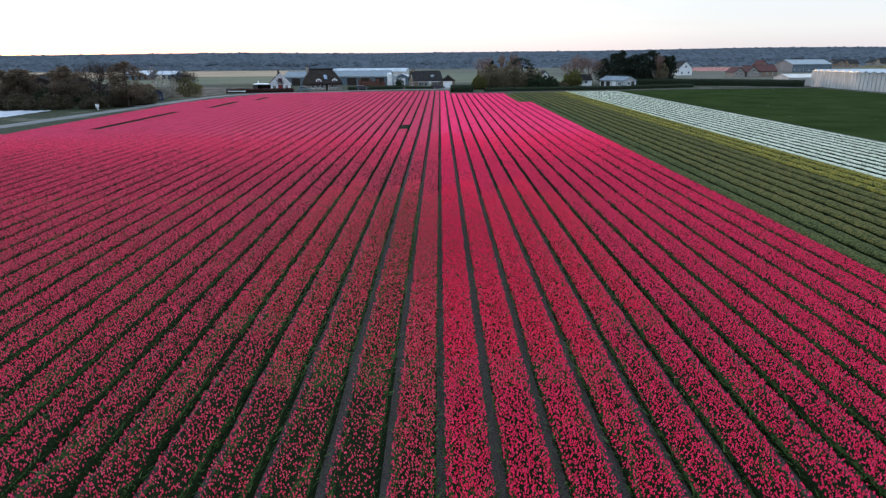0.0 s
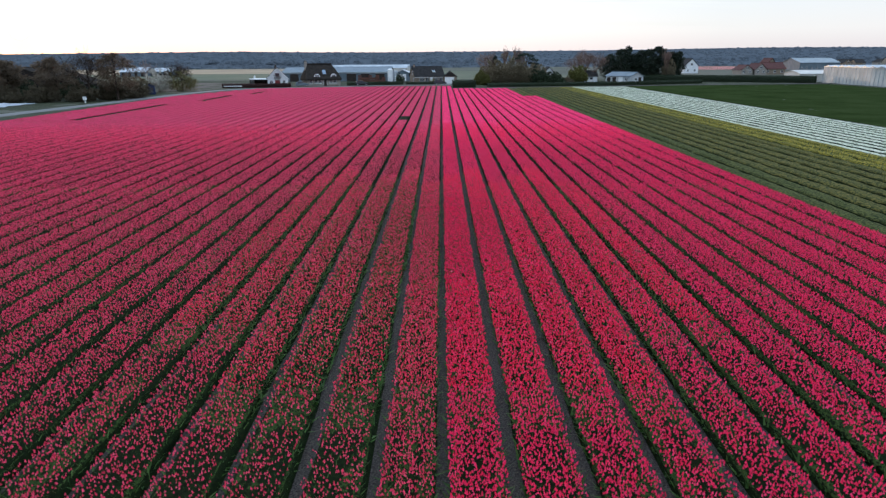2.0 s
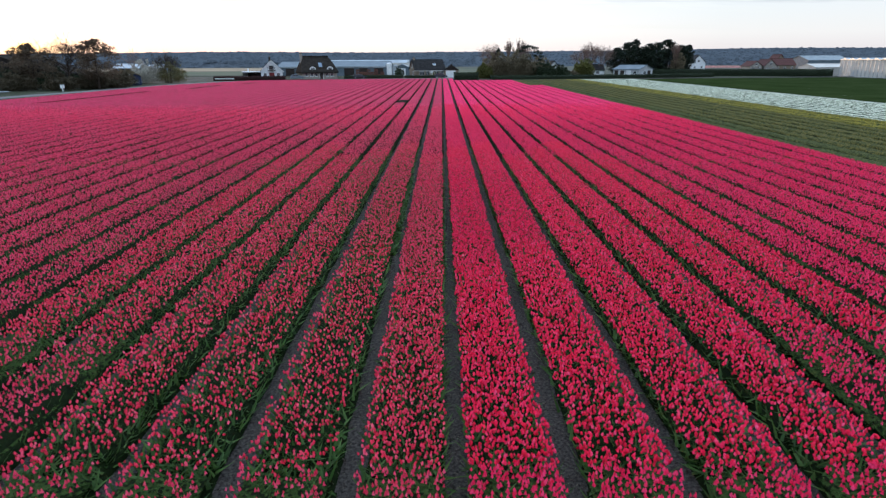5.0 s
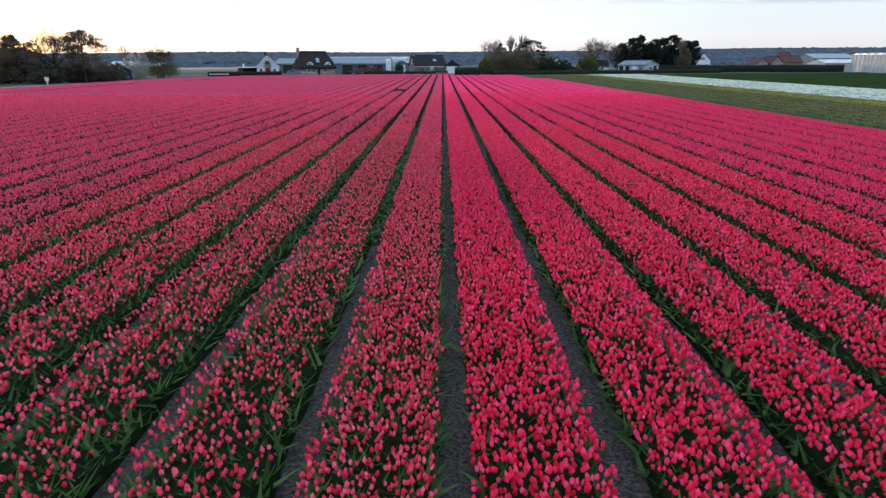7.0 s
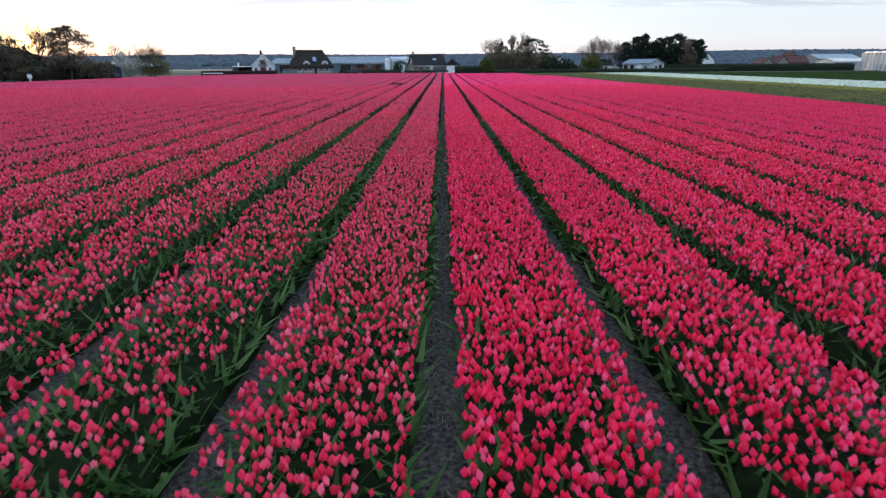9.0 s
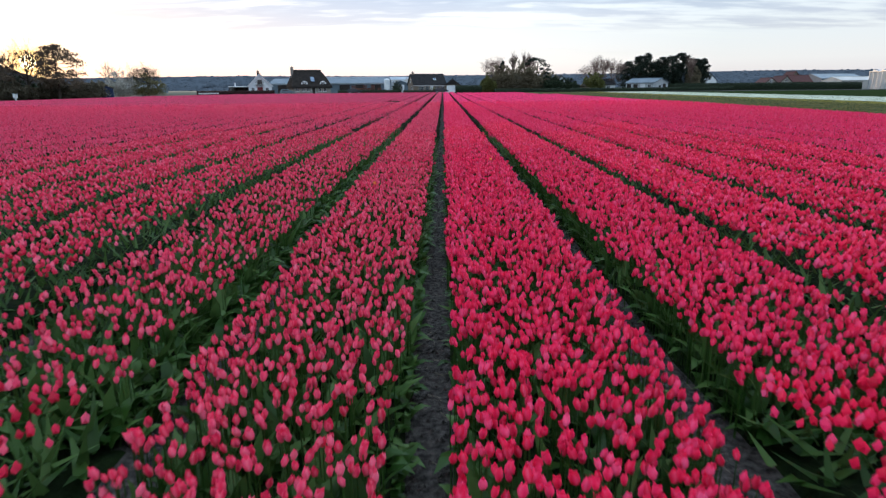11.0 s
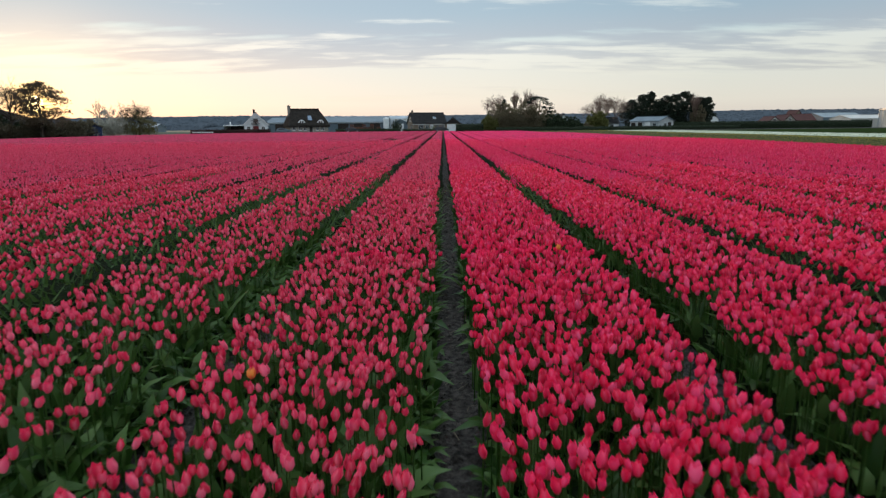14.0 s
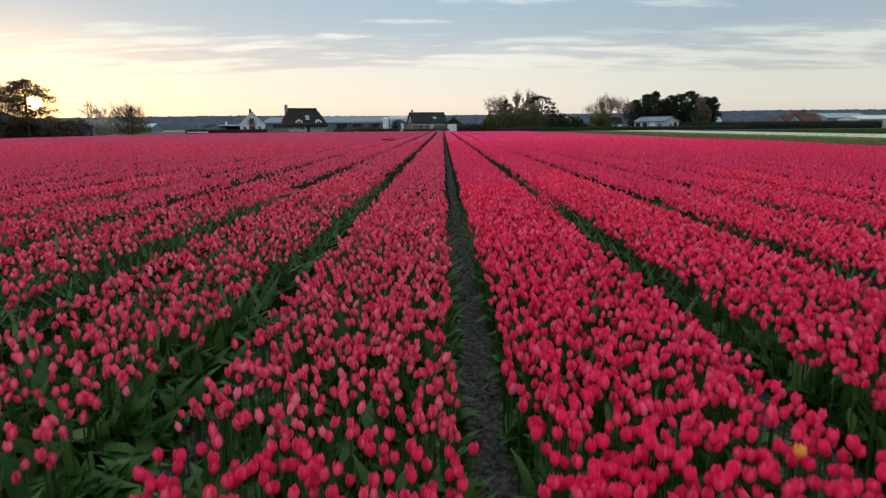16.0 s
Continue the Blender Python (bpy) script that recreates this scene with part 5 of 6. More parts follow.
# ---- houses and farm buildings ----
def white_house():
    t = thing("white_house", "white gabled house with a dark tiled roof and red doors", "house", "houses along the lane")
    x0, x1, y0, y1 = -54.0, -47.8, 202.0, 211.0
    part("wall", gable_body(x0, x1, y0, y1, 2.55, 5.55), WHITE_WALL, t, "white plastered walls")
    gable_roof(t, x0, x1, y0, y1, 2.55, 5.55, "y", ROOF_TILE, 0.30, 0.15, "dark tiled roof", 14)
    chimney(t, -51.3, 204.2, 4.8, 6.4, 0.55, DARK_WOOD)
    door(t, -51.7, -50.2, y0, 0.05, 2.1, RED_WOOD, "dark red double door", 2)
    window(t, -53.3, -52.4, y0, 0.9, 2.0)
    window(t, -49.5, -48.6, y0, 0.9, 2.0)
    window(t, -51.6, -50.3, y0, 2.95, 4.1, bars=1, frame_mat=DARK_WOOD)
    b = part("balcony", box(-52.1, -49.8, y0 - 0.75, y0 - 0.004, 2.62, 2.74), DARK_WOOD, t, "dark wooden balcony")
    for i in range(12):
        x = -52.06 + i * 0.2
        part("baluster", box(x, x + 0.05, y0 - 0.74, y0 - 0.69, 2.74, 3.5), DARK_WOOD, b)
    part("handrail", box(-52.12, -49.78, y0 - 0.77, y0 - 0.67, 3.5, 3.58), DARK_WOOD, b)
    window(t, 204.0, 205.2, x1, 0.9, 2.0, "x")
    window(t, 207.0, 208.2, x1, 0.9, 2.0, "x")
    for s, xa in ((-1, x0), (1, x1)):
        xm = (x0 + x1) / 2
        part("barge_board", slab((xm, y0 - 0.34, 5.42), (xm, y0 - 0.31, 5.42), (xa + s * 0.3, y0 - 0.31, 2.12), (xa + s * 0.3, y0 - 0.34, 2.12), 0.22), WHITE_PAINT, t)
    t.matrix_world = pose(-50.9, y0, 0, 0, 0, 15) @ pose(50.9, -y0, 0)


def carport():
    t = thing("carport", "flat-roofed white carport with dark posts beside the house", "carport")
    part("roof_deck", box(-60.2, -54.15, 203.0, 208.5, 2.15, 2.42, 0.03), WHITE_PAINT, t, "white fascia and flat roof")
    for i in range(5):
        x = -60.0 + i * 1.42
        part("post", box(x, x + 0.14, 203.1, 203.24, 0, 2.15), DARK_WOOD, t)
    part("back_wall", box(-60.1, -54.2, 208.2, 208.4, 0, 2.15), DARK_WOOD, t)
    part("side_wall", box(-60.1, -59.95, 203.4, 208.15, 0, 2.15), WHITE_WALL, t)
    part("flue", box(-59.05, -58.75, 205.0, 205.3, 2.42, 3.3, 0.03), WHITE_PAINT, t, "white flue pipe")


def thatched_house():
    t = thing("thatched_house", "brick house under a deep dark thatched roof with eyebrow dormers", "house", "houses along the lane")
    x0, x1, y0, y1 = -44.0, -32.3, 206.0, 214.0
    part("wall", box(x0, x1, y0, y1, 0, 2.6), PALE_BRICK, t, "pale brick walls")
    o, e = 0.45, 2.15
    outer = [(x0 - o, y0 - o, e), (x1 + o, y0 - o, e), (x1 + o, y1 + o, e), (x0 - o, y1 + o, e), (-42.6, 210, 6.7), (-34.2, 210, 6.7)]
    under = [(x, y, z - 0.42) for x, y, z in outer[:4]]
    bm = hull(outer + under, [(0, 1, 5, 4), (2, 3, 4, 5), (1, 2, 5), (3, 0, 4), (0, 6, 7, 1), (1, 7, 8, 2), (2, 8, 9, 3), (3, 9, 6, 0), (9, 8, 7, 6)])
    bmesh.ops.subdivide_edges(bm, edges=bm.edges[:], cuts=5, use_grid_fill=True)
    for v in bm.verts:
        u = (v.co.z - e) / 4.55
        if 0.02 < u < 0.98:
            s = math.sin(math.pi * u) * 0.28
            d = Vector((v.co.x - max(-42.6, min(-34.2, v.co.x)), v.co.y - 210, 0))
            if d.length > 0.01:
                v.co += d.normalized() * s * min(1.0, d.length)
        v.co += Vector(noise.noise_vector(v.co * 1.7)) * 0.06
    part("thatch_roof", bm, THATCH, t, "thick dark thatch")
    for i in range(14):
        x = -42.7 + i * 0.62
        part("ridge_cap", box(x, x + 0.54, 209.68, 210.32, 6.55, 6.86 + 0.04 * (i % 2)), THATCH, t)
    for x in (-40.4, -34.6):
        n = 9
        ring = [(x + 1.35 * math.cos(math.pi * i / (n - 1)), 2.55 + 1.42 * math.sin(math.pi * i / (n - 1))) for i in range(n)]
        d = part("dormer", hull([(a, 206.15, z) for a, z in ring] + [(a * 0.7 + x * 0.3, 209.3, z + 1.0) for a, z in ring], [(i, i + 1, n + i + 1, n + i) for i in range(n - 1)] + [tuple(range(n))]), THATCH, t, "eyebrow dormer swept into the thatch")
        inner = [(x + 1.08 * math.cos(math.pi * i / (n - 1)), 2.62 + 1.12 * math.sin(math.pi * i / (n - 1))) for i in range(n)]
        part("dormer_front", hull([(a, 206.09, z) for a, z in inner] + [(a, 206.14, z) for a, z in inner], [tuple(range(n)), tuple(range(2 * n - 1, n - 1, -1))] + [(i, i + 1, n + i + 1, n + i) for i in range(n - 1)]), WHITE_PAINT, d, "pale painted dormer front")
        for k in (-1, 1):
            part("pane", box(x + k * 0.34 - 0.26, x + k * 0.34 + 0.26, 206.05, 206.085, 2.74, 3.36), PANE, d)
    a, b = Vector((-38.35, 206.65, 3.25)), Vector((-38.35, 207.80, 4.60))
    sk = part("roof_light", slab(a + Vector((0, -0.12, 0.06)), a + Vector((1.35, -0.12, 0.06)), b + Vector((1.35, -0.12, 0.06)), b + Vector((0, -0.12, 0.06)), 0.26), DARK_WOOD, t, "roof light with the sky's blue painted into its pane")
    part("pane", slab(a + Vector((0.1, -0.28, 0.32)), a + Vector((1.25, -0.28, 0.32)), b + Vector((1.25, -0.35, 0.24)), b + Vector((0.1, -0.35, 0.24)), 0.05), SKY_PANE, sk)
    door(t, -38.2, -37.1, y0, 0.05, 2.05, DARK_WOOD, "dark wooden front door", 3)
    for xa in (-43.2, -41.4, -39.9, -36.2, -34.6):
        window(t, xa, xa + 1.0, y0, 0.75, 1.85, bars=1)
    window(t, 208, 209.2, x1, 0.8, 1.9, "x")
    window(t, 211, 212.2, x1, 0.8, 1.9, "x")
    chimney(t, -43.2, 210.0, 4.2, 7.5, 0.8, PALE_BRICK)
    t.matrix_world = pose(-42.6, 205.6, 0, 0, 0, 26) @ Matrix.Diagonal((0.93, 0.86, 1, 1)) @ pose(44.0, -206.0, 0)


def bungalow():
    t = thing("bungalow", "tan brick bungalow with a steep dark tiled roof", "house", "houses along the lane")
    x0, x1, y0, y1 = -10.6, 0.5, 217.0, 225.0
    part("wall", gable_body(x0, x1, y0, y1, 2.5, 5.4, "x"), TAN_BRICK, t, "tan brick walls")
    gable_roof(t, x0, x1, y0, y1, 2.5, 5.4, "x", ROOF_TILE, 0.3, 0.16, "dark tiled roof", 16)
    for xa, w in ((-8.9, 1.7), (-6.6, 1.2), (-3.4, 1.4), (-1.3, 1.2)):
        window(t, xa, xa + w, y0, 0.7, 2.0, bars=2 if w > 1.5 else 1)
    door(t, -4.9, -4.0, y0, 0.05, 2.1, WHITE_PAINT, "white front door", 2)
    window(t, 219.2, 220.4, x0, 0.8, 2.0, "-x")
    window(t, 220.4, 221.6, x0, 3.1, 4.2, "-x")
    chimney(t, -9.9, 221, 5.2, 6.1, 0.6, TAN_BRICK)
    rl = part("roof_light", slab((-3.5, 218.55, 3.68), (-2.5, 218.55, 3.68), (-2.5, 219.25, 4.18), (-3.5, 219.25, 4.18), 0.28), WHITE_PAINT, t, "small white roof light")
    part("pane", slab((-3.4, 218.52, 3.90), (-2.6, 218.52, 3.90), (-2.6, 219.05, 4.28), (-3.4, 219.05, 4.28), 0.14), SKY_PANE, rl)
    part("gutter", box(x0 - 0.3, x1 + 0.3, y0 - 0.42, y0 - 0.30, 2.12, 2.22), WHITE_PAINT, t)
    t.matrix_world = pose(-8.7, 215.8, 0, 0, 0, 17) @ Matrix.Diagonal((0.91, 0.92, 1, 1)) @ pose(10.6, -217.0, 0)


def garage():
    t = thing("garage", "small gabled garage with dark boards and a white door", "garage")
    x0, x1, y0, y1 = 0.75, 5.2, 218.0, 225.0
    part("wall", gable_body(x0, x1, y0, y1, 2.3, 3.95), TAN_BRICK, t)
    gable_roof(t, x0, x1, y0, y1, 2.3, 3.95, "y", ROOF_TILE, 0.28, 0.14, "dark tiled roof", 8)
    part("gable_board", hull([(x0 + 0.1, y0 - 0.03, 2.32), (x1 - 0.1, y0 - 0.03, 2.32), (2.97, y0 - 0.03, 3.85), (x0 + 0.1, y0 - 0.004, 2.32), (x1 - 0.1, y0 - 0.004, 2.32), (2.97, y0 - 0.004, 3.85)], [(0, 1, 2), (5, 4, 3), (0, 3, 4, 1), (1, 4, 5, 2), (2, 5, 3, 0)]), DARK_WOOD, t, "dark boarded gable")
    d = part("garage_door", box(1.2, 4.3, y0 - 0.05, y0 + 0.02, 0.04, 2.15, 0.01), WHITE_PAINT, t, "white up-and-over door")
    for i in range(5):
        part("panel", box(1.26, 4.24, y0 - 0.075, y0 - 0.053, 0.10 + i * 0.41, 0.46 + i * 0.41), WHITE_PAINT, d)


def long_barn():
    t = thing("long_barn", "long blue-grey sheet-metal barn with a low roof", "barn", "farm buildings")
    x0, x1, y0, y1 = -60.5, -19.5, 246.0, 264.0
    part("wall", gable_body(x0, x1, y0, y1, 3.3, 5.0, "x"), BLUE_METAL, t, "blue-grey ribbed walls")
    gable_roof(t, x0, x1, y0, y1, 3.3, 5.0, "x", BLUE_METAL, 0.3, 0.1, "blue-grey metal roof", 0)
    for i in range(20):
        x = -60.2 + i * 2.05
        part("wall_rib", box(x, x + 0.08, y0 - 0.07, y0 - 0.004, 0.0, 3.25), BLUE_METAL, t)
    for x, w in ((-57.5, 3.2), (-36.0, 3.6), (-30.5, 3.2), (-25.0, 3.4)):
        d = part("sliding_door", box(x, x + w, y0 - 0.16, y0 - 0.08, 0.03, 2.8), DARK_WOOD, t, "dark sliding door")
        part("rail", box(x - 0.3, x + w + 0.3, y0 - 0.19, y0 - 0.165, 2.8, 2.95), PALE_METAL, d)
    part("fascia", box(x0 - 0.3, x1 + 0.3, y0 - 0.42, y0 - 0.34, 3.0, 3.32), PALE_METAL, t)


def glasshouse_behind():
    t = thing("long_greenhouse", "long low greenhouse with a pale glazed roof", "greenhouse", "farm buildings")
    for i in range(5):
        y = 268 + i * 4.0
        bm = hull([(-46, y, 4.5), (-14, y, 4.5), (-14, y + 2, 5.6), (-46, y + 2, 5.6), (-46, y + 4, 4.5), (-14, y + 4, 4.5)], [(0, 1, 2, 3), (3, 2, 5, 4), (0, 3, 4), (1, 5, 2), (0, 4, 5, 1)])
        part("roof_bay", bm, PALE_METAL, t)
    part("wall", box(-46, -14, 268, 288, 0, 4.49), WHITE_SHEET, t)


def tank(x, y, r, h, mat, label):
    t = thing("silo", label, "silo", "farm buildings", at=pose(x, y, 0))
    n = 20
    bm = bmesh.new()
    ring = lambda z, q: [bm.verts.new((q * math.cos(2 * math.pi * i / n), q * math.sin(2 * math.pi * i / n), z)) for i in range(n)]
    rs = [ring(0, r), ring(h * 0.33, r), ring(h * 0.34, r * 1.02), ring(h * 0.36, r), ring(h * 0.66, r), ring(h * 0.67, r * 1.02), ring(h * 0.69, r), ring(h, r), ring(h * 1.08, r * 0.3)]
    for a, b in zip(rs, rs[1:]):
        for i in range(n):
            bm.faces.new((a[i], a[(i + 1) % n], b[(i + 1) % n], b[i]))
    bm.faces.new(rs[-1])
    part("shell", bm, mat, t)
    part("hatch", box(-0.35, 0.35, -r - 0.06, -r + 0.1, 0.2, 1.9), WHITE_PAINT, t)


def small_barn():
    t = thing("small_barn", "small barn with a white low-pitched roof", "barn", "farm buildings")
    part("wall", gable_body(-17.2, -11.8, 244, 254, 2.9, 4.0), BLUE_METAL, t)
    gable_roof(t, -17.2, -11.8, 244, 254, 2.9, 4.0, "y", PALE_METAL, 0.3, 0.1, "white sheet roof")
    part("sliding_door", box(-15.9, -13.3, 243.9, 243.99, 0.03, 2.6), WHITE_PAINT, t)


def crate_stack(x, y, nx, nz, seed):
    rng = random.Random(seed)
    for i in range(nx):
        for k in range(nz - rng.randint(0, 1)):
            t = thing("bulb_crate", "stacked red-brown wooden bulb crate in the yard", "crate", "bulb crates in the yard", at=pose(x + i * 1.3, y + rng.uniform(-0.06, 0.06), k * 0.82, 0, 0, rng.uniform(-2, 2)))
            for a in range(3):
                part("front_slat", box(-0.6, 0.6, -0.6, -0.57, 0.12 + a * 0.23, 0.31 + a * 0.23), CRATE_WOOD, t)
                part("back_slat", box(-0.6, 0.6, 0.57, 0.6, 0.12 + a * 0.23, 0.31 + a * 0.23), CRATE_WOOD, t)
            for sx in (-0.6, 0.57):
                part("side_board", box(sx, sx + 0.03, -0.565, 0.565, 0.12, 0.78), CRATE_WOOD, t)
            part("bottom_board", box(-0.56, 0.56, -0.56, 0.56, 0.08, 0.115), CRATE_WOOD, t)
            for sx in (-0.5, 0.4):
                part("runner", box(sx, sx + 0.1, -0.56, 0.56, 0.0, 0.078), CRATE_WOOD, t)


SHED_WALL = plain("weathered_white_boards", (0.34, 0.36, 0.39), (0.46, 0.48, 0.50), 0.8, 0.85, 30, 0.004)


def shed():
    t = thing("white_shed", "low white shed with a grey-blue metal gable roof", "shed", at=pose(59.3, 203.8, 0, 0, 0, -55))
    L, wd = 9.6, 6.6
    part("wall", gable_body(-L, 0, 0, wd, 2.45, 3.6, "x"), SHED_WALL, t, "white walls")
    gable_roof(t, -L, 0, 0, wd, 2.45, 3.6, "x", BLUE_METAL, 0.35, 0.1, "pale metal roof")
    for x in (-9.2, -6.9, -4.5):
        door(t, x, x + 1.6, 0, 0.03, 2.1, DARK_WOOD if x < -5 else WHITE_PAINT, "wide shed door", 2)
    window(t, -2.0, -0.8, 0, 1.0, 1.9)
    window(t, 2.2, 3.6, 0, 1.0, 1.9, "x")
    part("gable_door", box(-0.02, 0.05, 4.2, 5.6, 0.03, 2.1), DARK_WOOD, t)


def low_house():
    t = thing("low_white_house", "low white house with a dark roof behind the shed", "house")
    part("wall", gable_body(46.0, 54.0, 224, 230, 2.0, 3.6, "x"), WHITE_WALL, t)
    gable_roof(t, 46.0, 54.0, 224, 230, 2.0, 3.6, "x", ROOF_TILE, 0.3, 0.14, "dark roof", 8)
    for x in (46.8, 49.0, 51.4):
        window(t, x, x + 1.1, 224, 0.8, 1.7)


def cottage():
    t = thing("white_cottage", "small white gabled cottage half hidden by bushes", "house")
    part("wall", gable_body(36.9, 41.1, 234, 241, 2.5, 4.8), WHITE_WALL, t)
    gable_roof(t, 36.9, 41.1, 234, 241, 2.5, 4.8, "y", ROOF_TILE, 0.3, 0.14, "dark roof", 8)
    window(t, 38.4, 39.5, 234, 2.6, 3.5)
    window(t, 37.5, 38.5, 234, 0.8, 1.8)


def far_house(x0, x1, y0, y1, eave, apex, along, wall, roof, label):
    t = thing("far_house", label, "house", "distant houses")
    part("wall", gable_body(x0, x1, y0, y1, eave, apex, along), wall, t)
    gable_roof(t, x0, x1, y0, y1, eave, apex, along, roof, 0.3, 0.15)
    n = max(2, int((x1 - x0) / 2.6))
    for i in range(n):
        xa = x0 + (x1 - x0) * (i + 0.5) / n - 0.5
        window(t, xa, xa + 1.0, y0, 0.8, 1.9, sill=False)
    if along == "y":
        xm = (x0 + x1) / 2
        window(t, xm - 0.6, xm + 0.6, y0, eave + 0.2, eave + 1.3, sill=False)


def greenhouse():
    t = thing("greenhouse", "big greenhouse with white screened walls and a ridged glass roof", "greenhouse")
    x0, x1, y0, y1, h = 122.5, 176.0, 110.0, 208.0, 4.9
    part("west_wall", box(x0, x0 + 0.12, y0, y1, 0, h), WHITE_SHEET, t, "white screened wall")
    part("north_wall", box(x0 + 0.12, x1, y1 - 0.12, y1, 0, h), WHITE_SHEET, t)
    part("south_wall", box(x0 + 0.12, x1, y0, y0 + 0.12, 0, h), WHITE_SHEET, t)
    part("east_wall", box(x1 - 0.12, x1, y0 + 0.12, y1 - 0.12, 0, h), WHITE_SHEET, t)
    n = 56
    for i in range(n + 1):
        y = y0 + (y1 - y0 - 0.1) * i / n
        part("wall_post", box(x0 - 0.10, x0 - 0.004, y, y + 0.14, 0, h), PALE_METAL, t)
    part("gutter", box(x0 - 0.22, x0 + 0.02, y0, y1, h, h + 0.14), PALE_METAL, t)
    for i in range(28):
        ya = y0 + (y1 - y0) * i / 28
        yb = y0 + (y1 - y0) * (i + 1) / 28
        ym = (ya + yb) / 2
        bm = hull([(x0, ya, h), (x1, ya, h), (x1, ym, h + 0.55), (x0, ym, h + 0.55), (x0, yb, h), (x1, yb, h)], [(0, 1, 2, 3), (3, 2, 5, 4), (0, 3, 4), (1, 5, 2)])
        part("roof_bay", bm, PALE_METAL, t, "pale glass roof bay")


def low_tunnel():
    t = thing("low_greenhouse", "low white-roofed greenhouse beside the hedge", "greenhouse")
    part("wall", gable_body(118.0, 150, 213, 223, 2.6, 3.6, "x"), WHITE_SHEET, t)
    gable_roof(t, 118.0, 150, 213, 223, 2.6, 3.6, "x", WHITE_SHEET, 0.15, 0.08, "white sheeted roof")


def car(x, y, turn, paint, label):
    """A hatchback built along its own x axis."""
    t = thing("car", label, "car", "parked cars", at=pose(x, y, 0.04, 0, 0, turn))
    prof = [(-2.05, 0.35), (-2.08, 0.75), (-1.95, 0.95), (-1.62, 1.40), (-0.9, 1.46), (0.25, 1.42), (0.95, 0.98), (1.85, 0.82), (2.05, 0.62), (2.05, 0.35)]
    n = len(prof)
    wide = [0.84 if z < 1.2 else 0.66 for _, z in prof]
    bm = hull([(a, -w, z) for (a, z), w in zip(prof, wide)] + [(a, w, z) for (a, z), w in zip(prof, wide)], [tuple(range(n - 1, -1, -1)), tuple(range(n, 2 * n))] + [(i, (i + 1) % n, n + (i + 1) % n, n + i) for i in range(n)])
    bmesh.ops.bevel(bm, geom=bm.edges[:], offset=0.05, segments=2, affect="EDGES")
    part("body", bm, paint, t)
    for s in (-1, 1):
        part("side_window", box(-1.35, 0.35, s * 0.78 - 0.02, s * 0.78 + 0.02, 0.98, 1.32), PANE, t)
    part("windscreen", slab((0.36, -0.58, 1.36), (0.36, 0.58, 1.36), (0.90, 0.66, 1.03), (0.90, -0.66, 1.03), 0.05), PANE, t)
    for wx in (-1.3, 1.3):
        for s in (-1, 1):
            m = 14
            ring = [(wx + 0.31 * math.cos(2 * math.pi * i / m), 0.31 + 0.31 * math.sin(2 * math.pi * i / m)) for i in range(m)]
            w = part("wheel", hull([(a, s * 0.70, z) for a, z in ring] + [(a, s * 0.89, z) for a, z in ring], [tuple(range(m)), tuple(range(2 * m - 1, m - 1, -1))] + [(i, (i + 1) % m, m + (i + 1) % m, m + i) for i in range(m)]), RUBBER, t)
            rim = [(wx + 0.18 * math.cos(2 * math.pi * i / m), 0.31 + 0.18 * math.sin(2 * math.pi * i / m)) for i in range(m)]
            part("rim", hull([(a, s * 0.893, z) for a, z in rim] + [(a, s * 0.91, z) for a, z in rim], [tuple(range(m)), tuple(range(2 * m - 1, m - 1, -1))] + [(i, (i + 1) % m, m + (i + 1) % m, m + i) for i in range(m)]), PALE_METAL, w)
    for s in (-1, 1):
        part("headlight", box(1.98, 2.09, s * 0.6 - 0.16, s * 0.6 + 0.16, 0.62, 0.74), SKY_PANE, t)


def roadside_box():
    t = thing("roadside_box", "small white utility box on a post beside the lane", "utility box", at=pose(-73.0, 133.5, 0))
    part("post", box(-0.09, 0.09, -0.09, 0.09, 0, 0.55), WHITE_PAINT, t)
    part("cabinet", box(-0.32, 0.32, -0.2, 0.2, 0.55, 1.2, 0.04), WHITE_PAINT, t, "white cabinet")
    part("lid", box(-0.36, 0.36, -0.24, 0.24, 1.2, 1.27, 0.02), PALE_METAL, t)


def blue_shed():
    t = thing("blue_shed", "small blue garden shed among bushes", "shed", at=pose(-73.0, 163.0, 0, 0, 0, 25))
    part("wall", gable_body(-1.2, 1.2, 0, 2.2, 2.0, 2.5), BLUE_PAINT, t, "blue painted walls")
    gable_roof(t, -1.2, 1.2, 0, 2.2, 2.0, 2.5, "y", ROOF_TILE, 0.15, 0.08)
    part("door", box(-0.45, 0.45, -0.04, -0.004, 0.05, 1.9), BLUE_PAINT, t)


def yard_barn(x, y, half, apex):
    t = thing("low_barn", "low barn with a pale roof behind the trees", "barn", "farm buildings", at=pose(x, y, 0))
    part("wall", gable_body(-half, half, 0, 12, 2.3, apex, "x"), BLUE_METAL, t)
    gable_roof(t, -half, half, 0, 12, 2.3, apex, "x", PALE_METAL, 0.3, 0.1, "pale sheet roof")
    for i in range(4):
        u = -half + half * 2 * (i + 0.3) / 4
        part("door", box(u, u + 1.4, -0.08, -0.004, 0.05, 2.0), DARK_WOOD, t, "dark barn door")


def dark_barn():
    t = thing("dark_barn", "old barn with a big dark roof behind the tree belt", "barn", "farm buildings")
    part("wall", gable_body(-108, -84, 150, 164, 2.8, 6.6), DARK_WOOD, t)
    gable_roof(t, -108, -84, 150, 164, 2.8, 6.6, "y", THATCH, 0.4, 0.25, "big dark thatched roof")


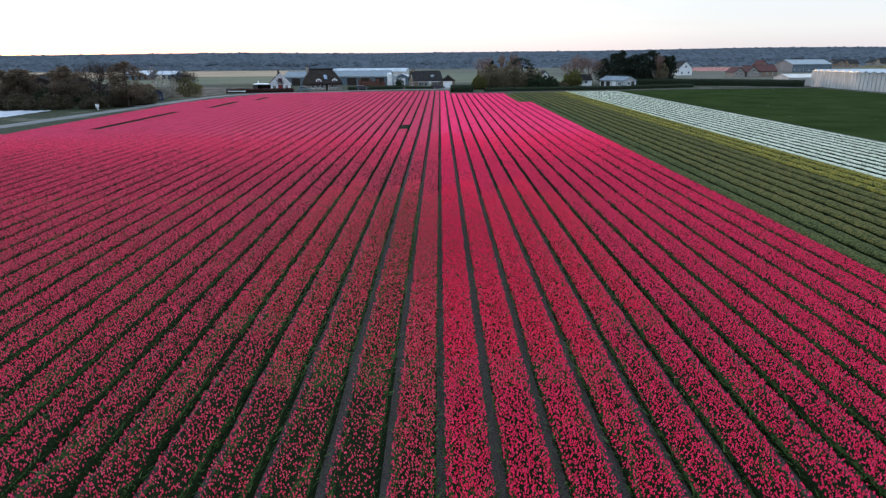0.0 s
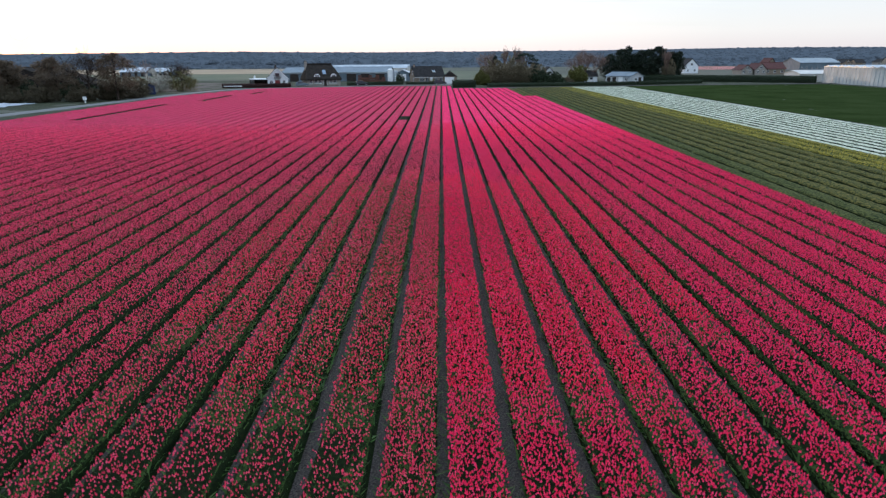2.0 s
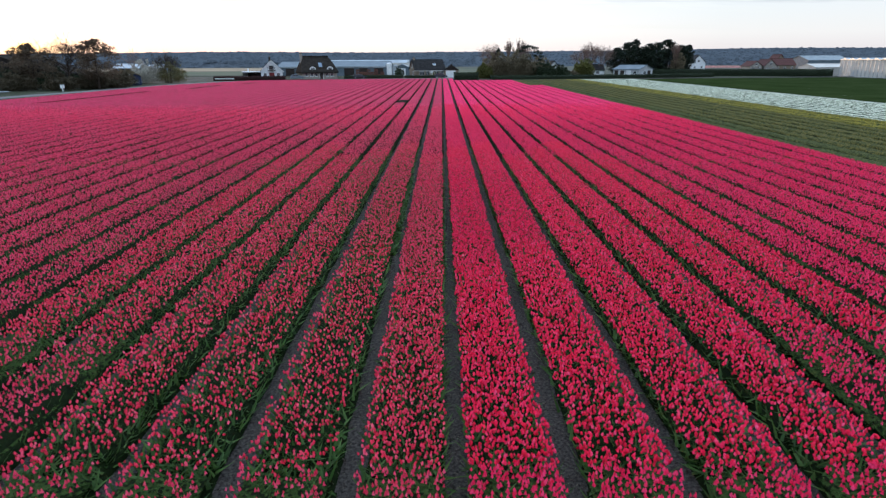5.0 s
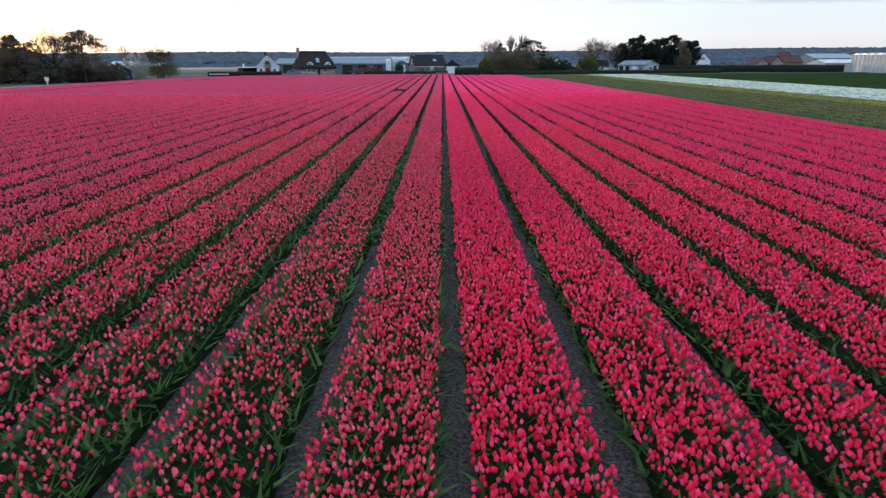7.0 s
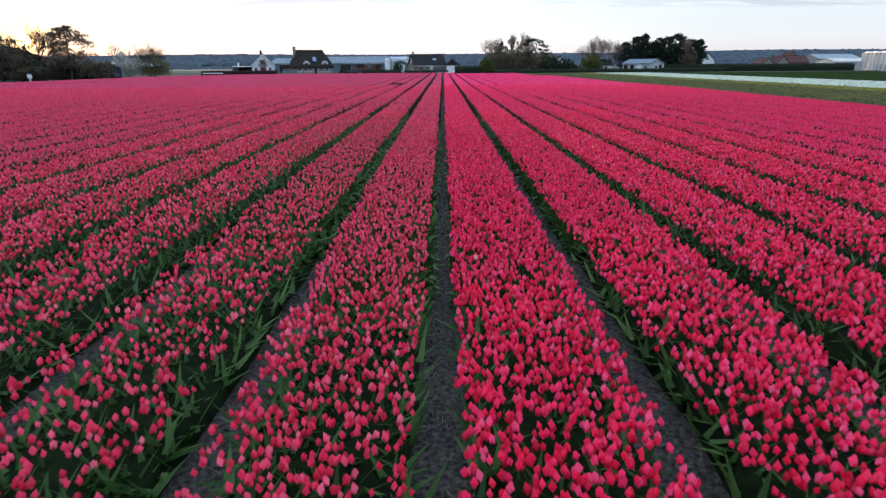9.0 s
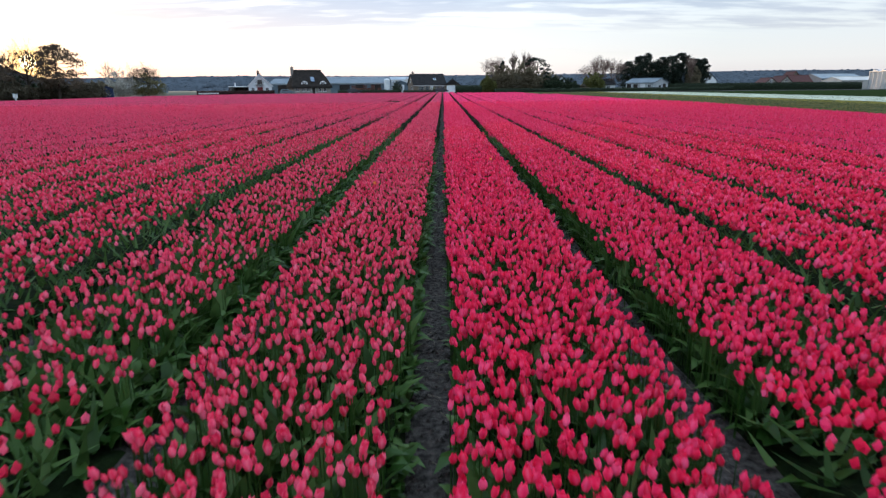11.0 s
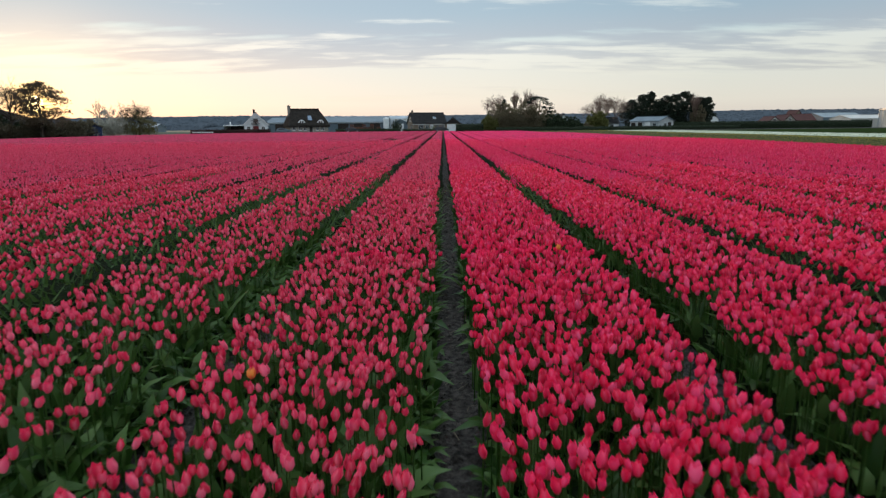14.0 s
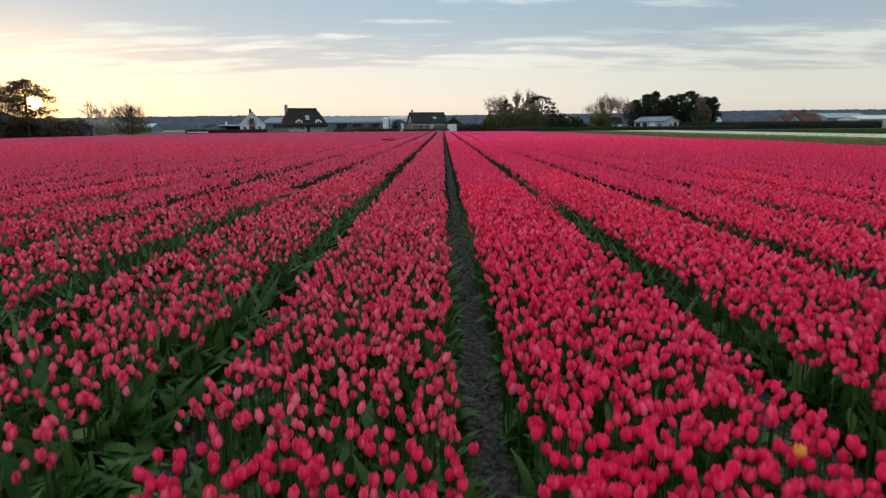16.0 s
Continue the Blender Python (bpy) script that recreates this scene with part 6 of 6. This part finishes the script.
def white_fence():
    t = thing("low_fence", "low white slatted fence before the hedge", "fence", at=pose(-65.6, 195.0, 0))
    for i in range(9):
        part("slat", box(i * 0.62, i * 0.62 + 0.5, -0.03, 0.03, 0.42, 0.72), WHITE_PAINT, t)
    for i in range(4):
        part("post", box(i * 1.75, i * 1.75 + 0.08, 0.034, 0.11, 0, 0.8), DARK_WOOD, t)


white_house()
carport()
thatched_house()
bungalow()
garage()
long_barn()
glasshouse_behind()
tank(-19.0, 241.5, 1.0, 4.3, WHITE_PAINT, "white upright silo at the barn's end")
tank(-16.9, 241.2, 0.8, 3.6, PALE_METAL, "pale metal silo at the barn's end")
small_barn()
crate_stack(-30.0, 238, 6, 3, 4)
crate_stack(-22.6, 239, 2, 2, 5)
shed()
low_house()
cottage()
far_house(124.5, 131.5, 330, 340, 3.6, 7.0, "y", WHITE_WALL, ROOF_TILE, "pale gabled house behind the pines")
far_house(138.6, 143.9, 298, 307, 2.2, 4.2, "y", PALE_BRICK, RED_TILE, "brick house with a red gabled roof")
far_house(144.6, 149.8, 297, 307, 2.4, 4.9, "y", PALE_BRICK, RED_TILE, "pale-gabled house with a red roof")
far_house(150.4, 160.0, 300, 308, 2.6, 5.2, "x", TAN_BRICK, RED_TILE, "long red-roofed brick house")
far_house(159.5, 165.5, 318, 326, 3.4, 7.1, "y", TAN_BRICK, RED_TILE, "tall red-roofed brick house")
far_house(207.0, 230.0, 372, 392, 4.3, 6.8, "x", BLUE_METAL, GREY_ROOF, "wide grey barn with a pale roof")
rng_v = random.Random(5)
for i in range(12):
    hx, hy, hw = 292 + i * 15 + rng_v.uniform(-4, 4), rng_v.uniform(478, 545), rng_v.uniform(7, 12)
    far_house(hx, hx + hw, hy, hy + 8, 2.6, rng_v.uniform(4.8, 6.4), rng_v.choice("xy"), rng_v.choice((PALE_BRICK, TAN_BRICK)), ROOF_TILE, "small village house among distant trees")
greenhouse()
low_tunnel()
car(-0.4, 210.2, 2, CAR_PAINT, "dark parked hatchback before the garage")
car(-43.5, 202.4, 12, BLUE_METAL, "grey parked hatchback beside the thatched house")
car(-25.5, 207.8, 8, CAR_PAINT, "dark parked hatchback on the lane")
roadside_box()
blue_shed()
yard_barn(-158.0, 330, 6.5, 4.4)
yard_barn(-145.5, 336, 5.0, 4.0)
dark_barn()
white_fence()
